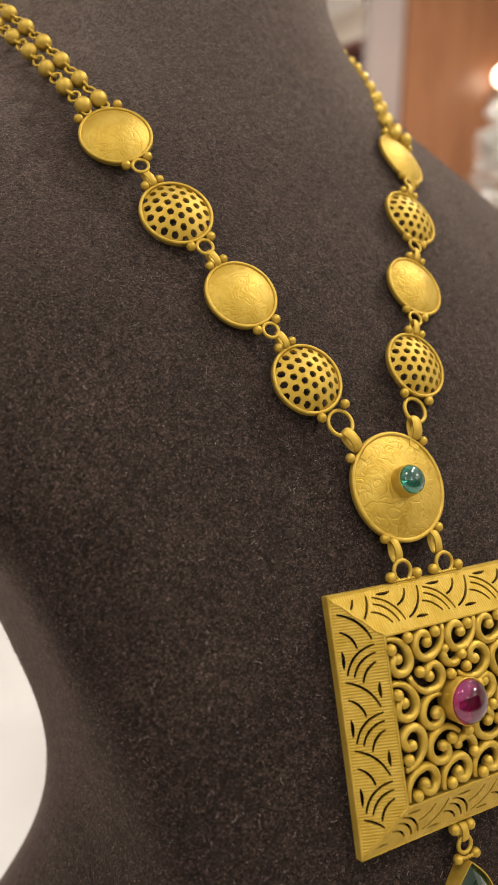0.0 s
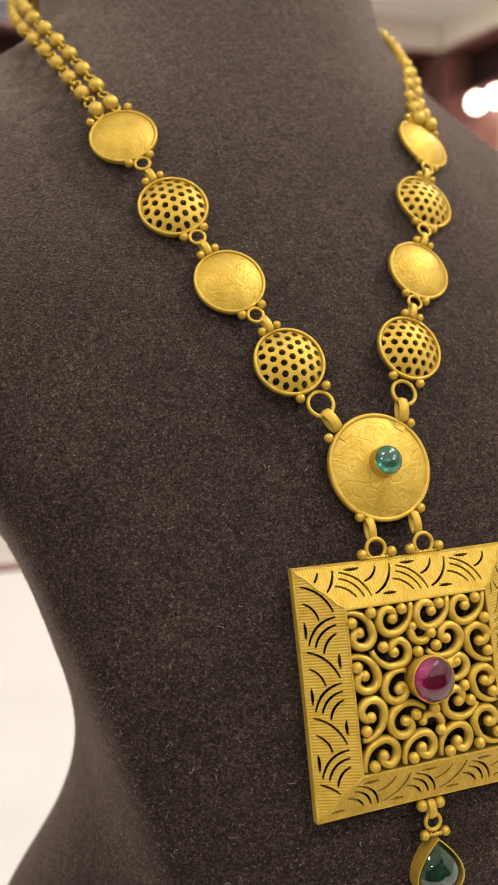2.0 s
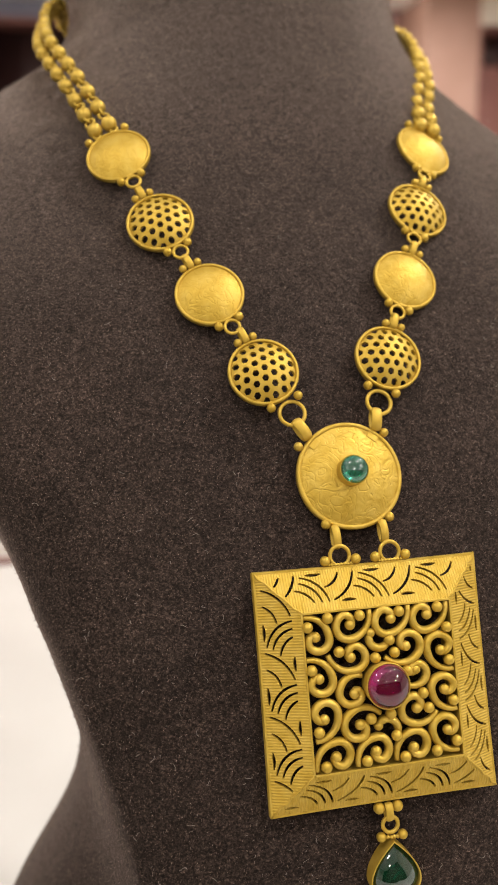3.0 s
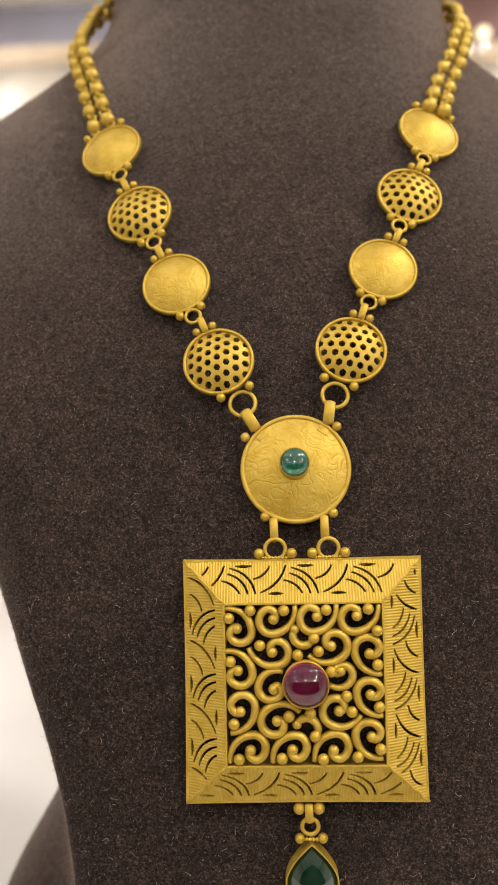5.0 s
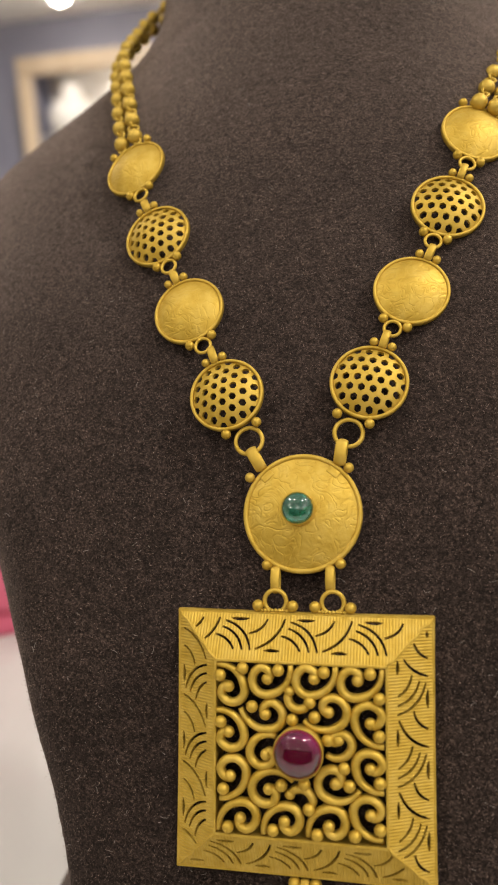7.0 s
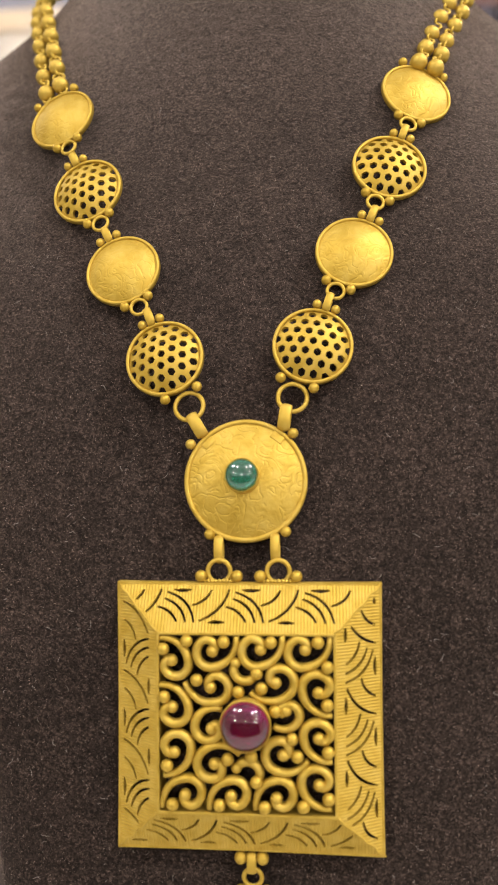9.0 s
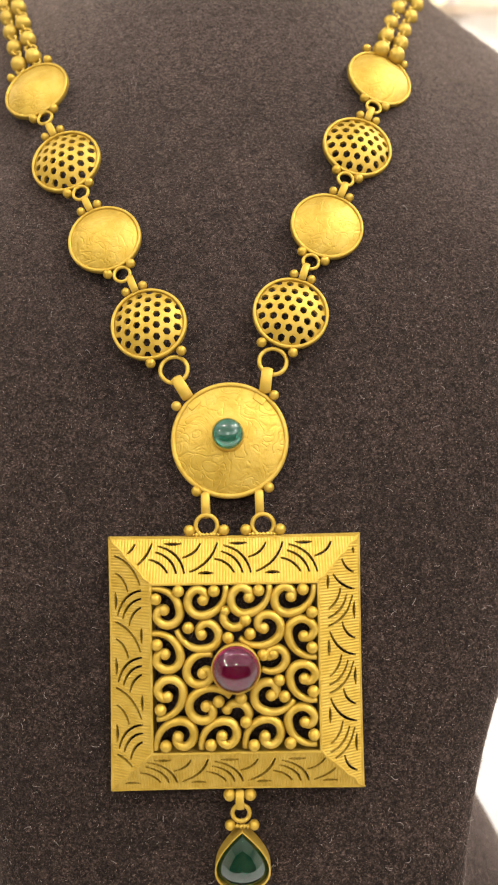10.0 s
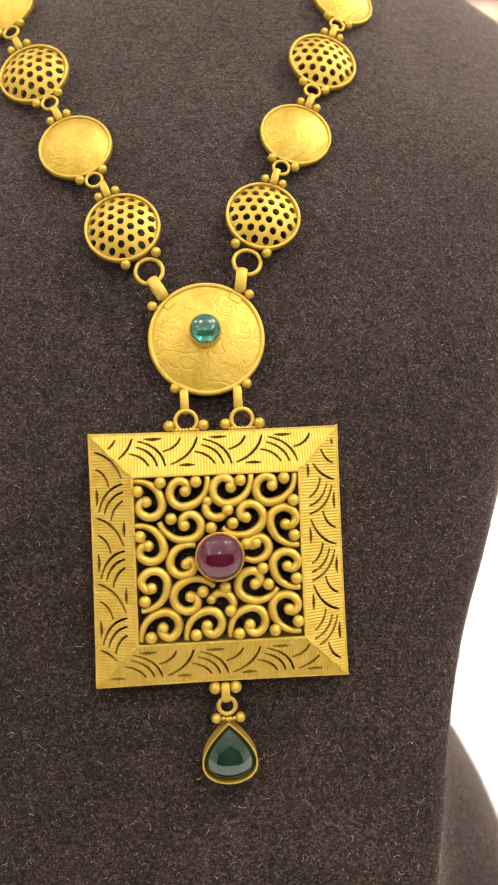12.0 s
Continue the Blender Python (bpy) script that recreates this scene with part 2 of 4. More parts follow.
def build_bust():
    bm = bmesh.new()
    k = 72
    rings = []
    for i in range(97):
        z = -0.20 + 0.48 * i / 96
        f, w, a, b, n, e = (blend(BUST, z, c) for c in range(1, 7))
        ring = []
        for j in range(k):
            t = 2 * math.pi * j / k
            c, s = math.cos(t), math.sin(t)
            p = n
            q = (abs(c) ** p + abs(s) ** p) ** (-1 / p)
            fall = e * min(1.0, abs(w * q * c) / 0.065) ** 2
            tilt = -0.045 * w * q * c * min(1.0, max(0.0, (z - 0.11) / 0.05))
            ring.append(CHEST @ Vector((AXIS + w * q * c, f + a + fall + (a if s < 0 else b) * q * s, z + tilt)))
        rings.append(ring)
    vs = grid_faces(bm, rings)
    bm.faces.new(vs[0][::-1])
    bm.faces.new(vs[-1])
    low = COUNTER_Z - CENTRE.z + 0.001
    bmesh.ops.bisect_plane(bm, geom=bm.verts[:] + bm.edges[:] + bm.faces[:], plane_co=(0, 0, COUNTER_Z + 0.002), plane_no=(0, 0, -1), clear_outer=True)
    edge = [e for e in bm.edges if e.is_boundary]
    bmesh.ops.holes_fill(bm, edges=edge)
    # the foot, flaring to the counter
    foot = [(low, 0.115), (low + 0.006, 0.115), (-0.14, 0.110), (-0.12, 0.103), (-0.105, 0.097), (-0.095, 0.089), (-0.09, 0.0846), (-0.077, 0.077), (-0.064, 0.0725), (-0.055, 0.069), (-0.04, 0.065), (-0.02, 0.056)]
    rings = []
    for h, r in foot:
        ring = []
        for j in range(64):
            c, s = math.cos(2 * math.pi * j / 64), math.sin(2 * math.pi * j / 64)
            q = (abs(c) ** 2.5 + abs(s) ** 2.5) ** -0.4
            ring.append(Vector((-0.007 + (r - 0.001) * q * c, 0.067 + 0.76 * r * q * s, CENTRE.z + h)))
        rings.append(ring)
    vs = grid_faces(bm, rings)
    bm.faces.new(vs[0][::-1])
    bm.faces.new(vs[-1])
    bmesh.ops.recalc_face_normals(bm, faces=bm.faces)
    ob = from_bm("jewellery_bust", bm, M_VELVET)
    union = ob.modifiers.new("one_shell", "REMESH")
    union.mode, union.voxel_size, union.use_smooth_shade = "VOXEL", 0.0022, True
    soft = ob.modifiers.new("soft", "SMOOTH")
    soft.factor, soft.iterations = 0.5, 18
    # the waist melts into the foot at the sides and the back
    shell = bpy.data.meshes.new_from_object(ob.evaluated_get(bpy.context.evaluated_depsgraph_get()))
    ob.modifiers.clear()
    n = len(shell.vertices)
    co, pairs = np.empty(n * 3), np.empty(len(shell.edges) * 2, dtype=int)
    shell.vertices.foreach_get("co", co)
    shell.edges.foreach_get("vertices", pairs)
    co, pairs = co.reshape(-1, 3), pairs.reshape(-1, 2)
    inverse = np.array(CHEST.inverted())
    chest = co @ inverse[:3, :3].T + inverse[:3, 3]
    melt = np.clip((chest[:, 1] - 0.012) / 0.016, 0, 1) * np.clip((0.02 - chest[:, 2]) / 0.05, 0, 1) * np.clip((co[:, 2] - COUNTER_Z - 0.004) / 0.02, 0, 1)
    count = np.bincount(pairs.ravel(), minlength=n)[:, None]
    for step in range(420):
        total = np.zeros_like(co)
        for axis in range(3):
            total[:, axis] = np.bincount(pairs[:, 0], co[pairs[:, 1], axis], n) + np.bincount(pairs[:, 1], co[pairs[:, 0], axis], n)
        co += 0.6 * melt[:, None] * (total / np.maximum(count, 1) - co)
    shell.vertices.foreach_set("co", co.ravel())
    shell.shade_smooth()
    ob.data = shell
    return tagged(ob, "dark brown velvet jewellery bust on a white counter", "display bust")


bust = build_bust()

# ---- the shop ----
def mottled(name, low, high, scale, rough, bumpy=0.0, **more):
    """Paint, plaster or stone with soft variation at two scales."""
    m = material(name, high, rough, 0.0, **more)
    at = coords(m)
    big = noise_of(m, at, scale, 4.0, 0.6)
    col = ramp(m, big, "Fac", [(0.3, low), (0.7, high)])
    wire(m, col, "Color", shader(m), "Base Color")
    if bumpy:
        bump(m, noise_of(m, at, scale * 30, 3.0), "Fac", bumpy, 0.5)
    return m


def glowing(name, colour, strength):
    return material(name, (0.8, 0.8, 0.8), 0.5, 0.0, Emission_Color=(*colour, 1), Emission_Strength=strength)


def grained_wood(name, low, high):
    m = material(name, high, 0.42)
    at = coords(m, (14.0, 14.0, 0.9))
    g = noise_of(m, at, 2.0, 5.0, 0.6, 1.2)
    wire(m, ramp(m, g, "Fac", [(0.3, low), (0.7, high)]), "Color", shader(m), "Base Color")
    bump(m, g, "Fac", 0.002, 0.3)
    return m


M_WHITE = mottled("white_laminate", (0.52, 0.505, 0.485), (0.58, 0.565, 0.545), 6.0, 0.36, 0.0, Specular_IOR_Level=0.35)
M_WALL = mottled("cream_plaster", (0.66, 0.61, 0.53), (0.74, 0.69, 0.61), 2.0, 0.8, 0.002)
M_CEIL = mottled("white_ceiling", (0.83, 0.835, 0.85), (0.87, 0.875, 0.89), 1.5, 0.85)
M_FLOOR = mottled("brown_floor_stone", (0.46, 0.425, 0.385), (0.55, 0.51, 0.465), 5.0, 0.25)
M_WOOD = grained_wood("brown_wood", (0.20, 0.075, 0.030), (0.32, 0.135, 0.060))
M_WALNUT = grained_wood("dark_walnut", (0.035, 0.018, 0.010), (0.075, 0.040, 0.022))
M_MAUVE = mottled("mauve_grey_paint", (0.29, 0.225, 0.205), (0.35, 0.28, 0.255), 2.0, 0.7)
M_ROSE = mottled("rose_brown_paint", (0.34, 0.20, 0.155), (0.42, 0.26, 0.21), 2.5, 0.6)
M_SLATE = mottled("slate_paint", (0.24, 0.245, 0.325), (0.31, 0.315, 0.405), 2.0, 0.6)
M_MAROON = mottled("maroon_panel", (0.12, 0.045, 0.04), (0.19, 0.08, 0.065), 3.0, 0.5)
M_DUSTY = mottled("dusty_rose_paint", (0.27, 0.15, 0.15), (0.35, 0.21, 0.20), 2.5, 0.6)
M_DARK = mottled("dark_niche", (0.03, 0.012, 0.012), (0.05, 0.022, 0.02), 3.0, 0.5)
M_PALEWOOD = grained_wood("pale_wood", (0.50, 0.38, 0.26), (0.62, 0.50, 0.36))
M_PINK = mottled("pink_card", (0.66, 0.11, 0.20), (0.74, 0.16, 0.26), 9.0, 0.5)
M_SATIN = mottled("white_satin", (0.72, 0.70, 0.66), (0.82, 0.80, 0.77), 12.0, 0.6)
M_LED = glowing("led_strip", (1.0, 0.97, 0.93), 13.0)
M_BULB = glowing("bulb_glass", (1.0, 0.94, 0.85), 55.0)
M_GLOBE = glowing("globe_glass", (1.0, 0.90, 0.74), 9.0)
M_AMBER = glowing("amber_globe_glass", (1.0, 0.86, 0.46), 1.6)
M_CASEGOLD = material("showcase_gold", (0.80, 0.52, 0.10), 0.35, 1.0)
M_PETAL = material("white_petal", (0.90, 0.89, 0.86), 0.7)
M_CHROME = material("brushed_steel", (0.6, 0.6, 0.6), 0.3, 1.0)
HEIGHT = 2.9


def structure(name, x0, x1, y0, y1, z0, z1, mat, label):
    bm = bmesh.new()
    box(bm, x0, x1, y0, y1, z0, z1)
    return tagged(from_bm(name, bm, mat, False), label, name.split("_")[0], "", "structure")


structure("floor", -4.5, 4.5, -4, 6.1, -0.1, 0, M_FLOOR, "light brown polished stone shop floor")
structure("ceiling", -4.5, 4.5, -4, 6.1, HEIGHT, HEIGHT + 0.1, M_CEIL, "plain white shop ceiling")
structure("wall_north", -4.5, 4.5, 6.0, 6.1, 0, HEIGHT, M_SLATE, "slate grey painted shop wall")
# unseen wall, added dark so the gems and gold reflect a dark side
structure("wall_south", -4.5, 4.5, -4.1, -4, 0, HEIGHT, M_WALNUT, "unseen dark walnut wall, added to darken reflections in the stones")
structure("wall_west", -4.6, -4.5, -4.1, 6.1, 0, HEIGHT, M_WALL, "plain cream plastered shop wall")
structure("wall_east", 4.5, 4.6, -4.1, 6.1, 0, HEIGHT, M_WALL, "plain cream plastered shop wall")
structure("pillar_wood", 2.39, 3.10, 2.98, 3.05, 0, HEIGHT, M_WOOD, "brown wood-clad pillar with a satin finish")
structure("pillar_mauve", 2.20, 2.386, 3.0, 3.05, 0, HEIGHT, M_MAUVE, "mauve grey painted pillar beside the wood")
structure("pillar_brown", 2.325, 2.715, 5.48, 5.995, 0, HEIGHT, M_ROSE, "rose brown painted pilaster on the back wall")
structure("panel_rose", 0.97, 2.32, 5.96, 5.997, 2.475, HEIGHT - 0.002, M_DUSTY, "dusty rose painted panel over the showcase")
structure("fascia", 2.72, 3.27, 5.48, 5.995, 2.705, HEIGHT - 0.002, M_WALL, "cream plastered fascia over the wall cabinet")
structure("fascia_east", 3.275, 3.6, 3.38, 5.995, 2.705, HEIGHT - 0.002, M_WALL, "cream plastered fascia over the side cabinet")

counter = thing("display_counter", Matrix.Translation((0, 0.1, 0)), "white laminate shop counter with a rounded edge", "counter")
part("countertop", box(bmesh.new(), -1.3, 1.3, -0.56, 0.45, COUNTER_Z - 0.03, COUNTER_Z, 0.004), M_WHITE, counter)
part("edge_trim", box(bmesh.new(), -1.3, 1.3, 0.451, 0.463, COUNTER_Z - 0.03, COUNTER_Z + 0.002, 0.001), M_MAROON, counter, "thin dark red-brown edge strip")
part("cabinet_body", box(bmesh.new(), -1.25, 1.25, -0.46, 0.40, 0.0, COUNTER_Z - 0.03, 0.002), M_WHITE, counter)


def wall_cabinet(m, length, z0, z1, left, right):
    """A maroon cabinet with a dark niche, standing on the floor against a wall."""
    ob = thing("wall_cabinet", m, "maroon panelled wall cabinet with a dark open niche", "cabinet")
    w = length / 2
    part("body", box(bmesh.new(), -w, w, -0.12, 0.145, 0, z0, 0.004), M_MAROON, ob)
    part("side_panel", box(bmesh.new(), -w, -w + left, -0.12, 0.145, z0, z1, 0.004), M_MAROON, ob)
    part("side_panel", box(bmesh.new(), w - right, w, -0.12, 0.145, z0, z1, 0.004), M_MAROON, ob)
    part("top_panel", box(bmesh.new(), -w + left, w - right, -0.12, 0.145, z1 - 0.03, z1, 0.004), M_MAROON, ob)
    part("niche_back", box(bmesh.new(), -w + left, w - right, 0.10, 0.145, z0, z1 - 0.03), M_DARK, ob)
    return ob


wall_cabinet(Matrix.Translation((2.992, 5.62, 0)), 0.544, 2.44, 2.70, 0.03, 0.015)
side_cabinet = wall_cabinet(pose(3.392, 4.44, 0, 0, 0, -90), 2.06, 2.36, 2.70, 0.05, 0.95)
part("pale_door", box(bmesh.new(), -0.20, 0.66, -0.135, -0.121, 1.0, 2.10, 0.003), M_PALEWOOD, side_cabinet, "pale wooden door panel")
wall_cabinet(Matrix.Translation((0.125, 5.85, 0)), 1.65, 2.01, 2.72, 0.09, 0.09)


def showcase(x0, x1, top, label):
    """A framed glass-fronted showcase, lit inside, on the back wall."""
    ob = thing("wall_showcase", Matrix.Translation(((x0 + x1) / 2, 5.8, 0)), label, "showcase", "showcases on the back wall")
    w = (x1 - x0) / 2
    part("plinth", box(bmesh.new(), -w, w, -0.2, 0.195, 0, 0.9, 0.004), M_PALEWOOD, ob)
    for s in (-1, 1):
        part("post", box(bmesh.new(), min(s * w, s * (w - 0.10)), max(s * w, s * (w - 0.10)), -0.2, -0.155, 0.9, top - 0.125, 0.004), M_PALEWOOD, ob)
        part("side_panel", box(bmesh.new(), min(s * w, s * (w - 0.02)), max(s * w, s * (w - 0.02)), -0.15, 0.195, 0.9, top - 0.025, 0.002), M_SLATE, ob)
    part("top_panel", box(bmesh.new(), -w, w, -0.155, 0.195, top - 0.02, top, 0.004), M_PALEWOOD, ob)
    part("top_rail", box(bmesh.new(), -w, w, -0.2, -0.16, top - 0.12, top, 0.004), M_PALEWOOD, ob)
    part("back_panel", box(bmesh.new(), -w + 0.10, w - 0.10, 0.15, 0.195, 0.9, top - 0.025), M_SATIN, ob)
    for z in (1.45, 2.03):
        part("shelf", box(bmesh.new(), -w + 0.10, w - 0.10, -0.1, 0.15, z, z + 0.02), M_SATIN, ob)
    for z in (top - 0.03, 2.022, 1.442):
        part("led_strip", box(bmesh.new(), -w + 0.2, w - 0.2, -0.09, -0.06, z - 0.012, z), M_LED, ob)
    return ob


showcase(-2.75, -1.05, 2.56, "pale wood wall showcase, brightly lit inside")
showcase(1.15, 2.3, 2.47, "pale wood wall showcase, brightly lit inside")


def display_neck(place, size):
    """A small white bust with a gold collar."""
    ob = thing("display_neck", Matrix.Translation(place), "small white satin bust wearing a gold collar", "display bust", "white busts in the showcases")
    part("neck_form", lathe(bmesh.new(), [(0.0, 0.0), (0.75 * size, 0.0), (0.9 * size, 0.25 * size), (1.0 * size, 0.8 * size), (0.8 * size, 1.15 * size), (0.42 * size, 1.35 * size), (0.36 * size, 1.8 * size), (0.0, 1.85 * size)], 20), M_SATIN, ob)
    part("collar", torus(bmesh.new(), 0.62 * size, 0.09 * size, pose(0, -0.12 * size, 1.12 * size, 24), 20, 8), M_CASEGOLD, ob)
    return ob


for x, z, size in ((-2.43, 2.05, 0.185), (-2.10, 2.05, 0.17), (-1.78, 2.05, 0.16), (-1.45, 2.05, 0.16), (-2.5, 1.47, 0.12), (-2.0, 1.47, 0.12), (-1.5, 1.47, 0.12), (1.5, 2.05, 0.13), (1.9, 2.05, 0.13), (1.65, 1.47, 0.12)):
    display_neck((x, 5.80, z), size)


def gold_vessel(place, size):
    ob = thing("gold_bowl", Matrix.Translation(place), "shiny gold bowl on a showcase shelf", "bowl")
    part("bowl_body", lathe(bmesh.new(), [(0.0, 0), (0.45 * size, 0), (0.5 * size, 0.08 * size), (0.3 * size, 0.2 * size), (0.8 * size, 0.6 * size), (0.95 * size, 1.0 * size), (0.9 * size, 1.0 * size), (0.7 * size, 0.6 * size), (0.0, 0.35 * size)], 24), M_CASEGOLD, ob)
    return ob


gold_vessel((-2.28, 5.73, 2.05), 0.07)


def downlight(x, y):
    ob = thing("ceiling_lamp", Matrix.Translation((x, y, HEIGHT)), "round white ceiling lamp, switched on", "lamp", "round ceiling lamps")
    part("trim_ring", lathe(bmesh.new(), [(0.095, 0.0), (0.095, -0.008), (0.07, -0.012), (0.066, 0.0)], 28), M_CHROME, ob)
    part("diffuser", lathe(bmesh.new(), [(0.062 * math.cos(a), -0.008 - 0.055 * math.sin(a)) for a in [math.pi / 2 * k / 8 for k in range(9)]], 28), M_BULB, ob)
    return ob


light = downlight(-2.32, 5.50)
for x, y in [(-1.4, 5.5), (0.4, 5.5), (1.9, 5.4)] + [(x, y) for x, y, watts in PANELS]:
    copy_thing(light, Matrix.Translation((x, y, HEIGHT)))


def flower_stand(x, y):
    """White blossoms heaped on a tall stand."""
    ob = thing("flower_stand", Matrix.Translation((x, y, 0)), "tall stand heaped with white blossoms", "flowers")
    part("stand", lathe(bmesh.new(), [(0.0, 0), (0.16, 0), (0.16, 0.02), (0.03, 0.05), (0.025, 1.05), (0.12, 1.12), (0.12, 1.14), (0.0, 1.14)], 24), M_CHROME, ob)
    rng = random.Random(5)
    bm = bmesh.new()
    for k in range(150):
        a, h = rng.uniform(0, 2 * math.pi), rng.uniform(0, 1)
        r = 0.16 * (1.0 - 0.35 * h) * math.sqrt(rng.uniform(0.3, 1))
        c = Vector((r * math.cos(a), r * math.sin(a), 1.16 + 0.72 * h))
        for p in range(5):
            t = 2 * math.pi * p / 5 + a
            m = Matrix.Translation(c) @ Euler((rng.uniform(-0.6, 0.6), rng.uniform(-0.6, 0.6), t)).to_matrix().to_4x4()
            tip = [Vector((0, 0, 0)), Vector((0.03, 0.022, 0.008)), Vector((0.062, 0, 0.014)), Vector((0.03, -0.022, 0.008))]
            bm.faces.new([bm.verts.new(m @ v) for v in tip])
    part("blossoms", bm, M_PETAL, ob, "heap of white petals")
    return ob


flower_stand(2.50, 2.40)
case_lamp = thing("showcase_lamp", Matrix.Translation((1.25, 5.597, 2.43)), "double globe lamp glowing on the showcase rail", "lamp")
part("bar", box(bmesh.new(), -0.03, 0.15, -0.022, 0.0, -0.02, 0.01, 0.004), M_CHROME, case_lamp)
for x, z in ((0.0, 0.0), (0.115, 0.075)):
    part("stem", box(bmesh.new(), x - 0.008, x + 0.008, -0.075, -0.023, min(0, z - 0.02) - 0.012, z, 0.002), M_CHROME, case_lamp)
    part("globe", ball(bmesh.new(), (x, -0.075, z), 0.04, 20), M_AMBER, case_lamp)
sconce = thing("wall_lamp", Matrix.Translation((2.92, 2.977, 2.13)), "small glowing globe lamp on the wooden pillar", "lamp")
part("arm", box(bmesh.new(), -0.015, 0.015, -0.08, 0.0, -0.09, -0.06, 0.003), M_CHROME, sconce)
part("globe", ball(bmesh.new(), (0, -0.08, 0), 0.045, 20), M_GLOBE, sconce)

tray = thing("pink_box", pose(-0.395, 0.385, COUNTER_Z, 0, 0, 28), "bright pink card gift box on the counter", "box")
part("box_body", box(bmesh.new(), -0.11, 0.11, -0.085, 0.085, 0.0, 0.019, 0.003), M_PINK, tray)
part("lid", box(bmesh.new(), -0.114, 0.114, -0.089, 0.089, 0.0195, 0.11, 0.006), M_PINK, tray)

picture_lamp = thing("cabinet_lamp", pose(3.27, 4.73, 2.235, 0, 0, -90), "double globe lamp glowing on the maroon cabinet", "lamp")
part("bar", box(bmesh.new(), -0.16, 0.16, -0.03, -0.002, -0.015, 0.015, 0.004), M_CHROME, picture_lamp)
for x in (-0.11, 0.11):
    part("globe", ball(bmesh.new(), (x, -0.085, 0), 0.062, 20), M_GLOBE, picture_lamp)

# ---- the necklace ----
necklace = thing("necklace", CHEST.copy(), "matt gold necklace of pierced discs with a square gemset pendant", "necklace")
MM = 0.001
TO_FRONT = pose(0, 0, 0, 90)  # local z of a piece turns towards the viewer (-y of the chest)


def facing(place, up, turn=0.0, tip=0.0):
    """The pose of a flat piece: local z faces out of the chest, local y runs along up; turn and tip in degrees lean the face sideways and upwards."""
    normal = Euler((radians(-tip), 0, radians(turn))).to_matrix() @ Vector((0, -1, 0))
    up = Vector(up)
    up = (up - up.dot(normal) * normal).normalized()
    right = up.cross(normal)
    m = Matrix((right, up, normal)).transposed().to_4x4()
    m.translation = place
    return m


def solder_bead(count, x0, x1, y, r):
    """A short lumpy bead of melted solder, in millimetres."""
    rng = random.Random(count)
    steps = 4 * count
    path = [Vector((x0 + (x1 - x0) * k / steps, y + rng.uniform(-0.06, 0.06), rng.uniform(-0.06, 0.06))) * MM for k in range(steps + 1)]
    return tube(bmesh.new(), path, [r * (0.45 if k in (0, steps) else 0.72 + 0.30 * math.sin(1.57 * k + 0.8) + rng.uniform(-0.08, 0.08)) * MM for k in range(steps + 1)], 8)


def bail(bm, m, length, depth, width, thick=0.45 * MM):
    """A flat band bent into a loop, in the local yz plane."""
    steps = 22
    rings = []
    for i in range(steps):
        a = 2 * math.pi * i / steps
        c, s = math.cos(a), math.sin(a)
        ring = [Vector((-width / 2, (length - thick) * c, (depth - thick) * s)), Vector((-width / 2, (length - 0.55 * thick) * c, (depth - 0.55 * thick) * s))]
        for k in range(-3, 4):  # the band's rounded outer face
            low = thick * 0.45 * (k / 3) ** 2
            ring.append(Vector((width * 0.47 * k / 3, (length - low) * c, (depth - low) * s)))
        ring += [Vector((width / 2, (length - 0.55 * thick) * c, (depth - 0.55 * thick) * s)), Vector((width / 2, (length - thick) * c, (depth - thick) * s))]
        rings.append([m @ p for p in ring])
    grid_faces(bm, rings, True, True)
    return bm


def rim_profile(r, wire_r):
    """A round wire rim standing on a thin wall."""
    out = [(r - wire_r * 1.4, -0.9 * MM), (r, -0.9 * MM)]
    out += [(r - wire_r + wire_r * math.cos(a), wire_r * math.sin(a)) for a in [math.pi * (-0.25 + 1.5 * i / 10) for i in range(11)]]
    return out


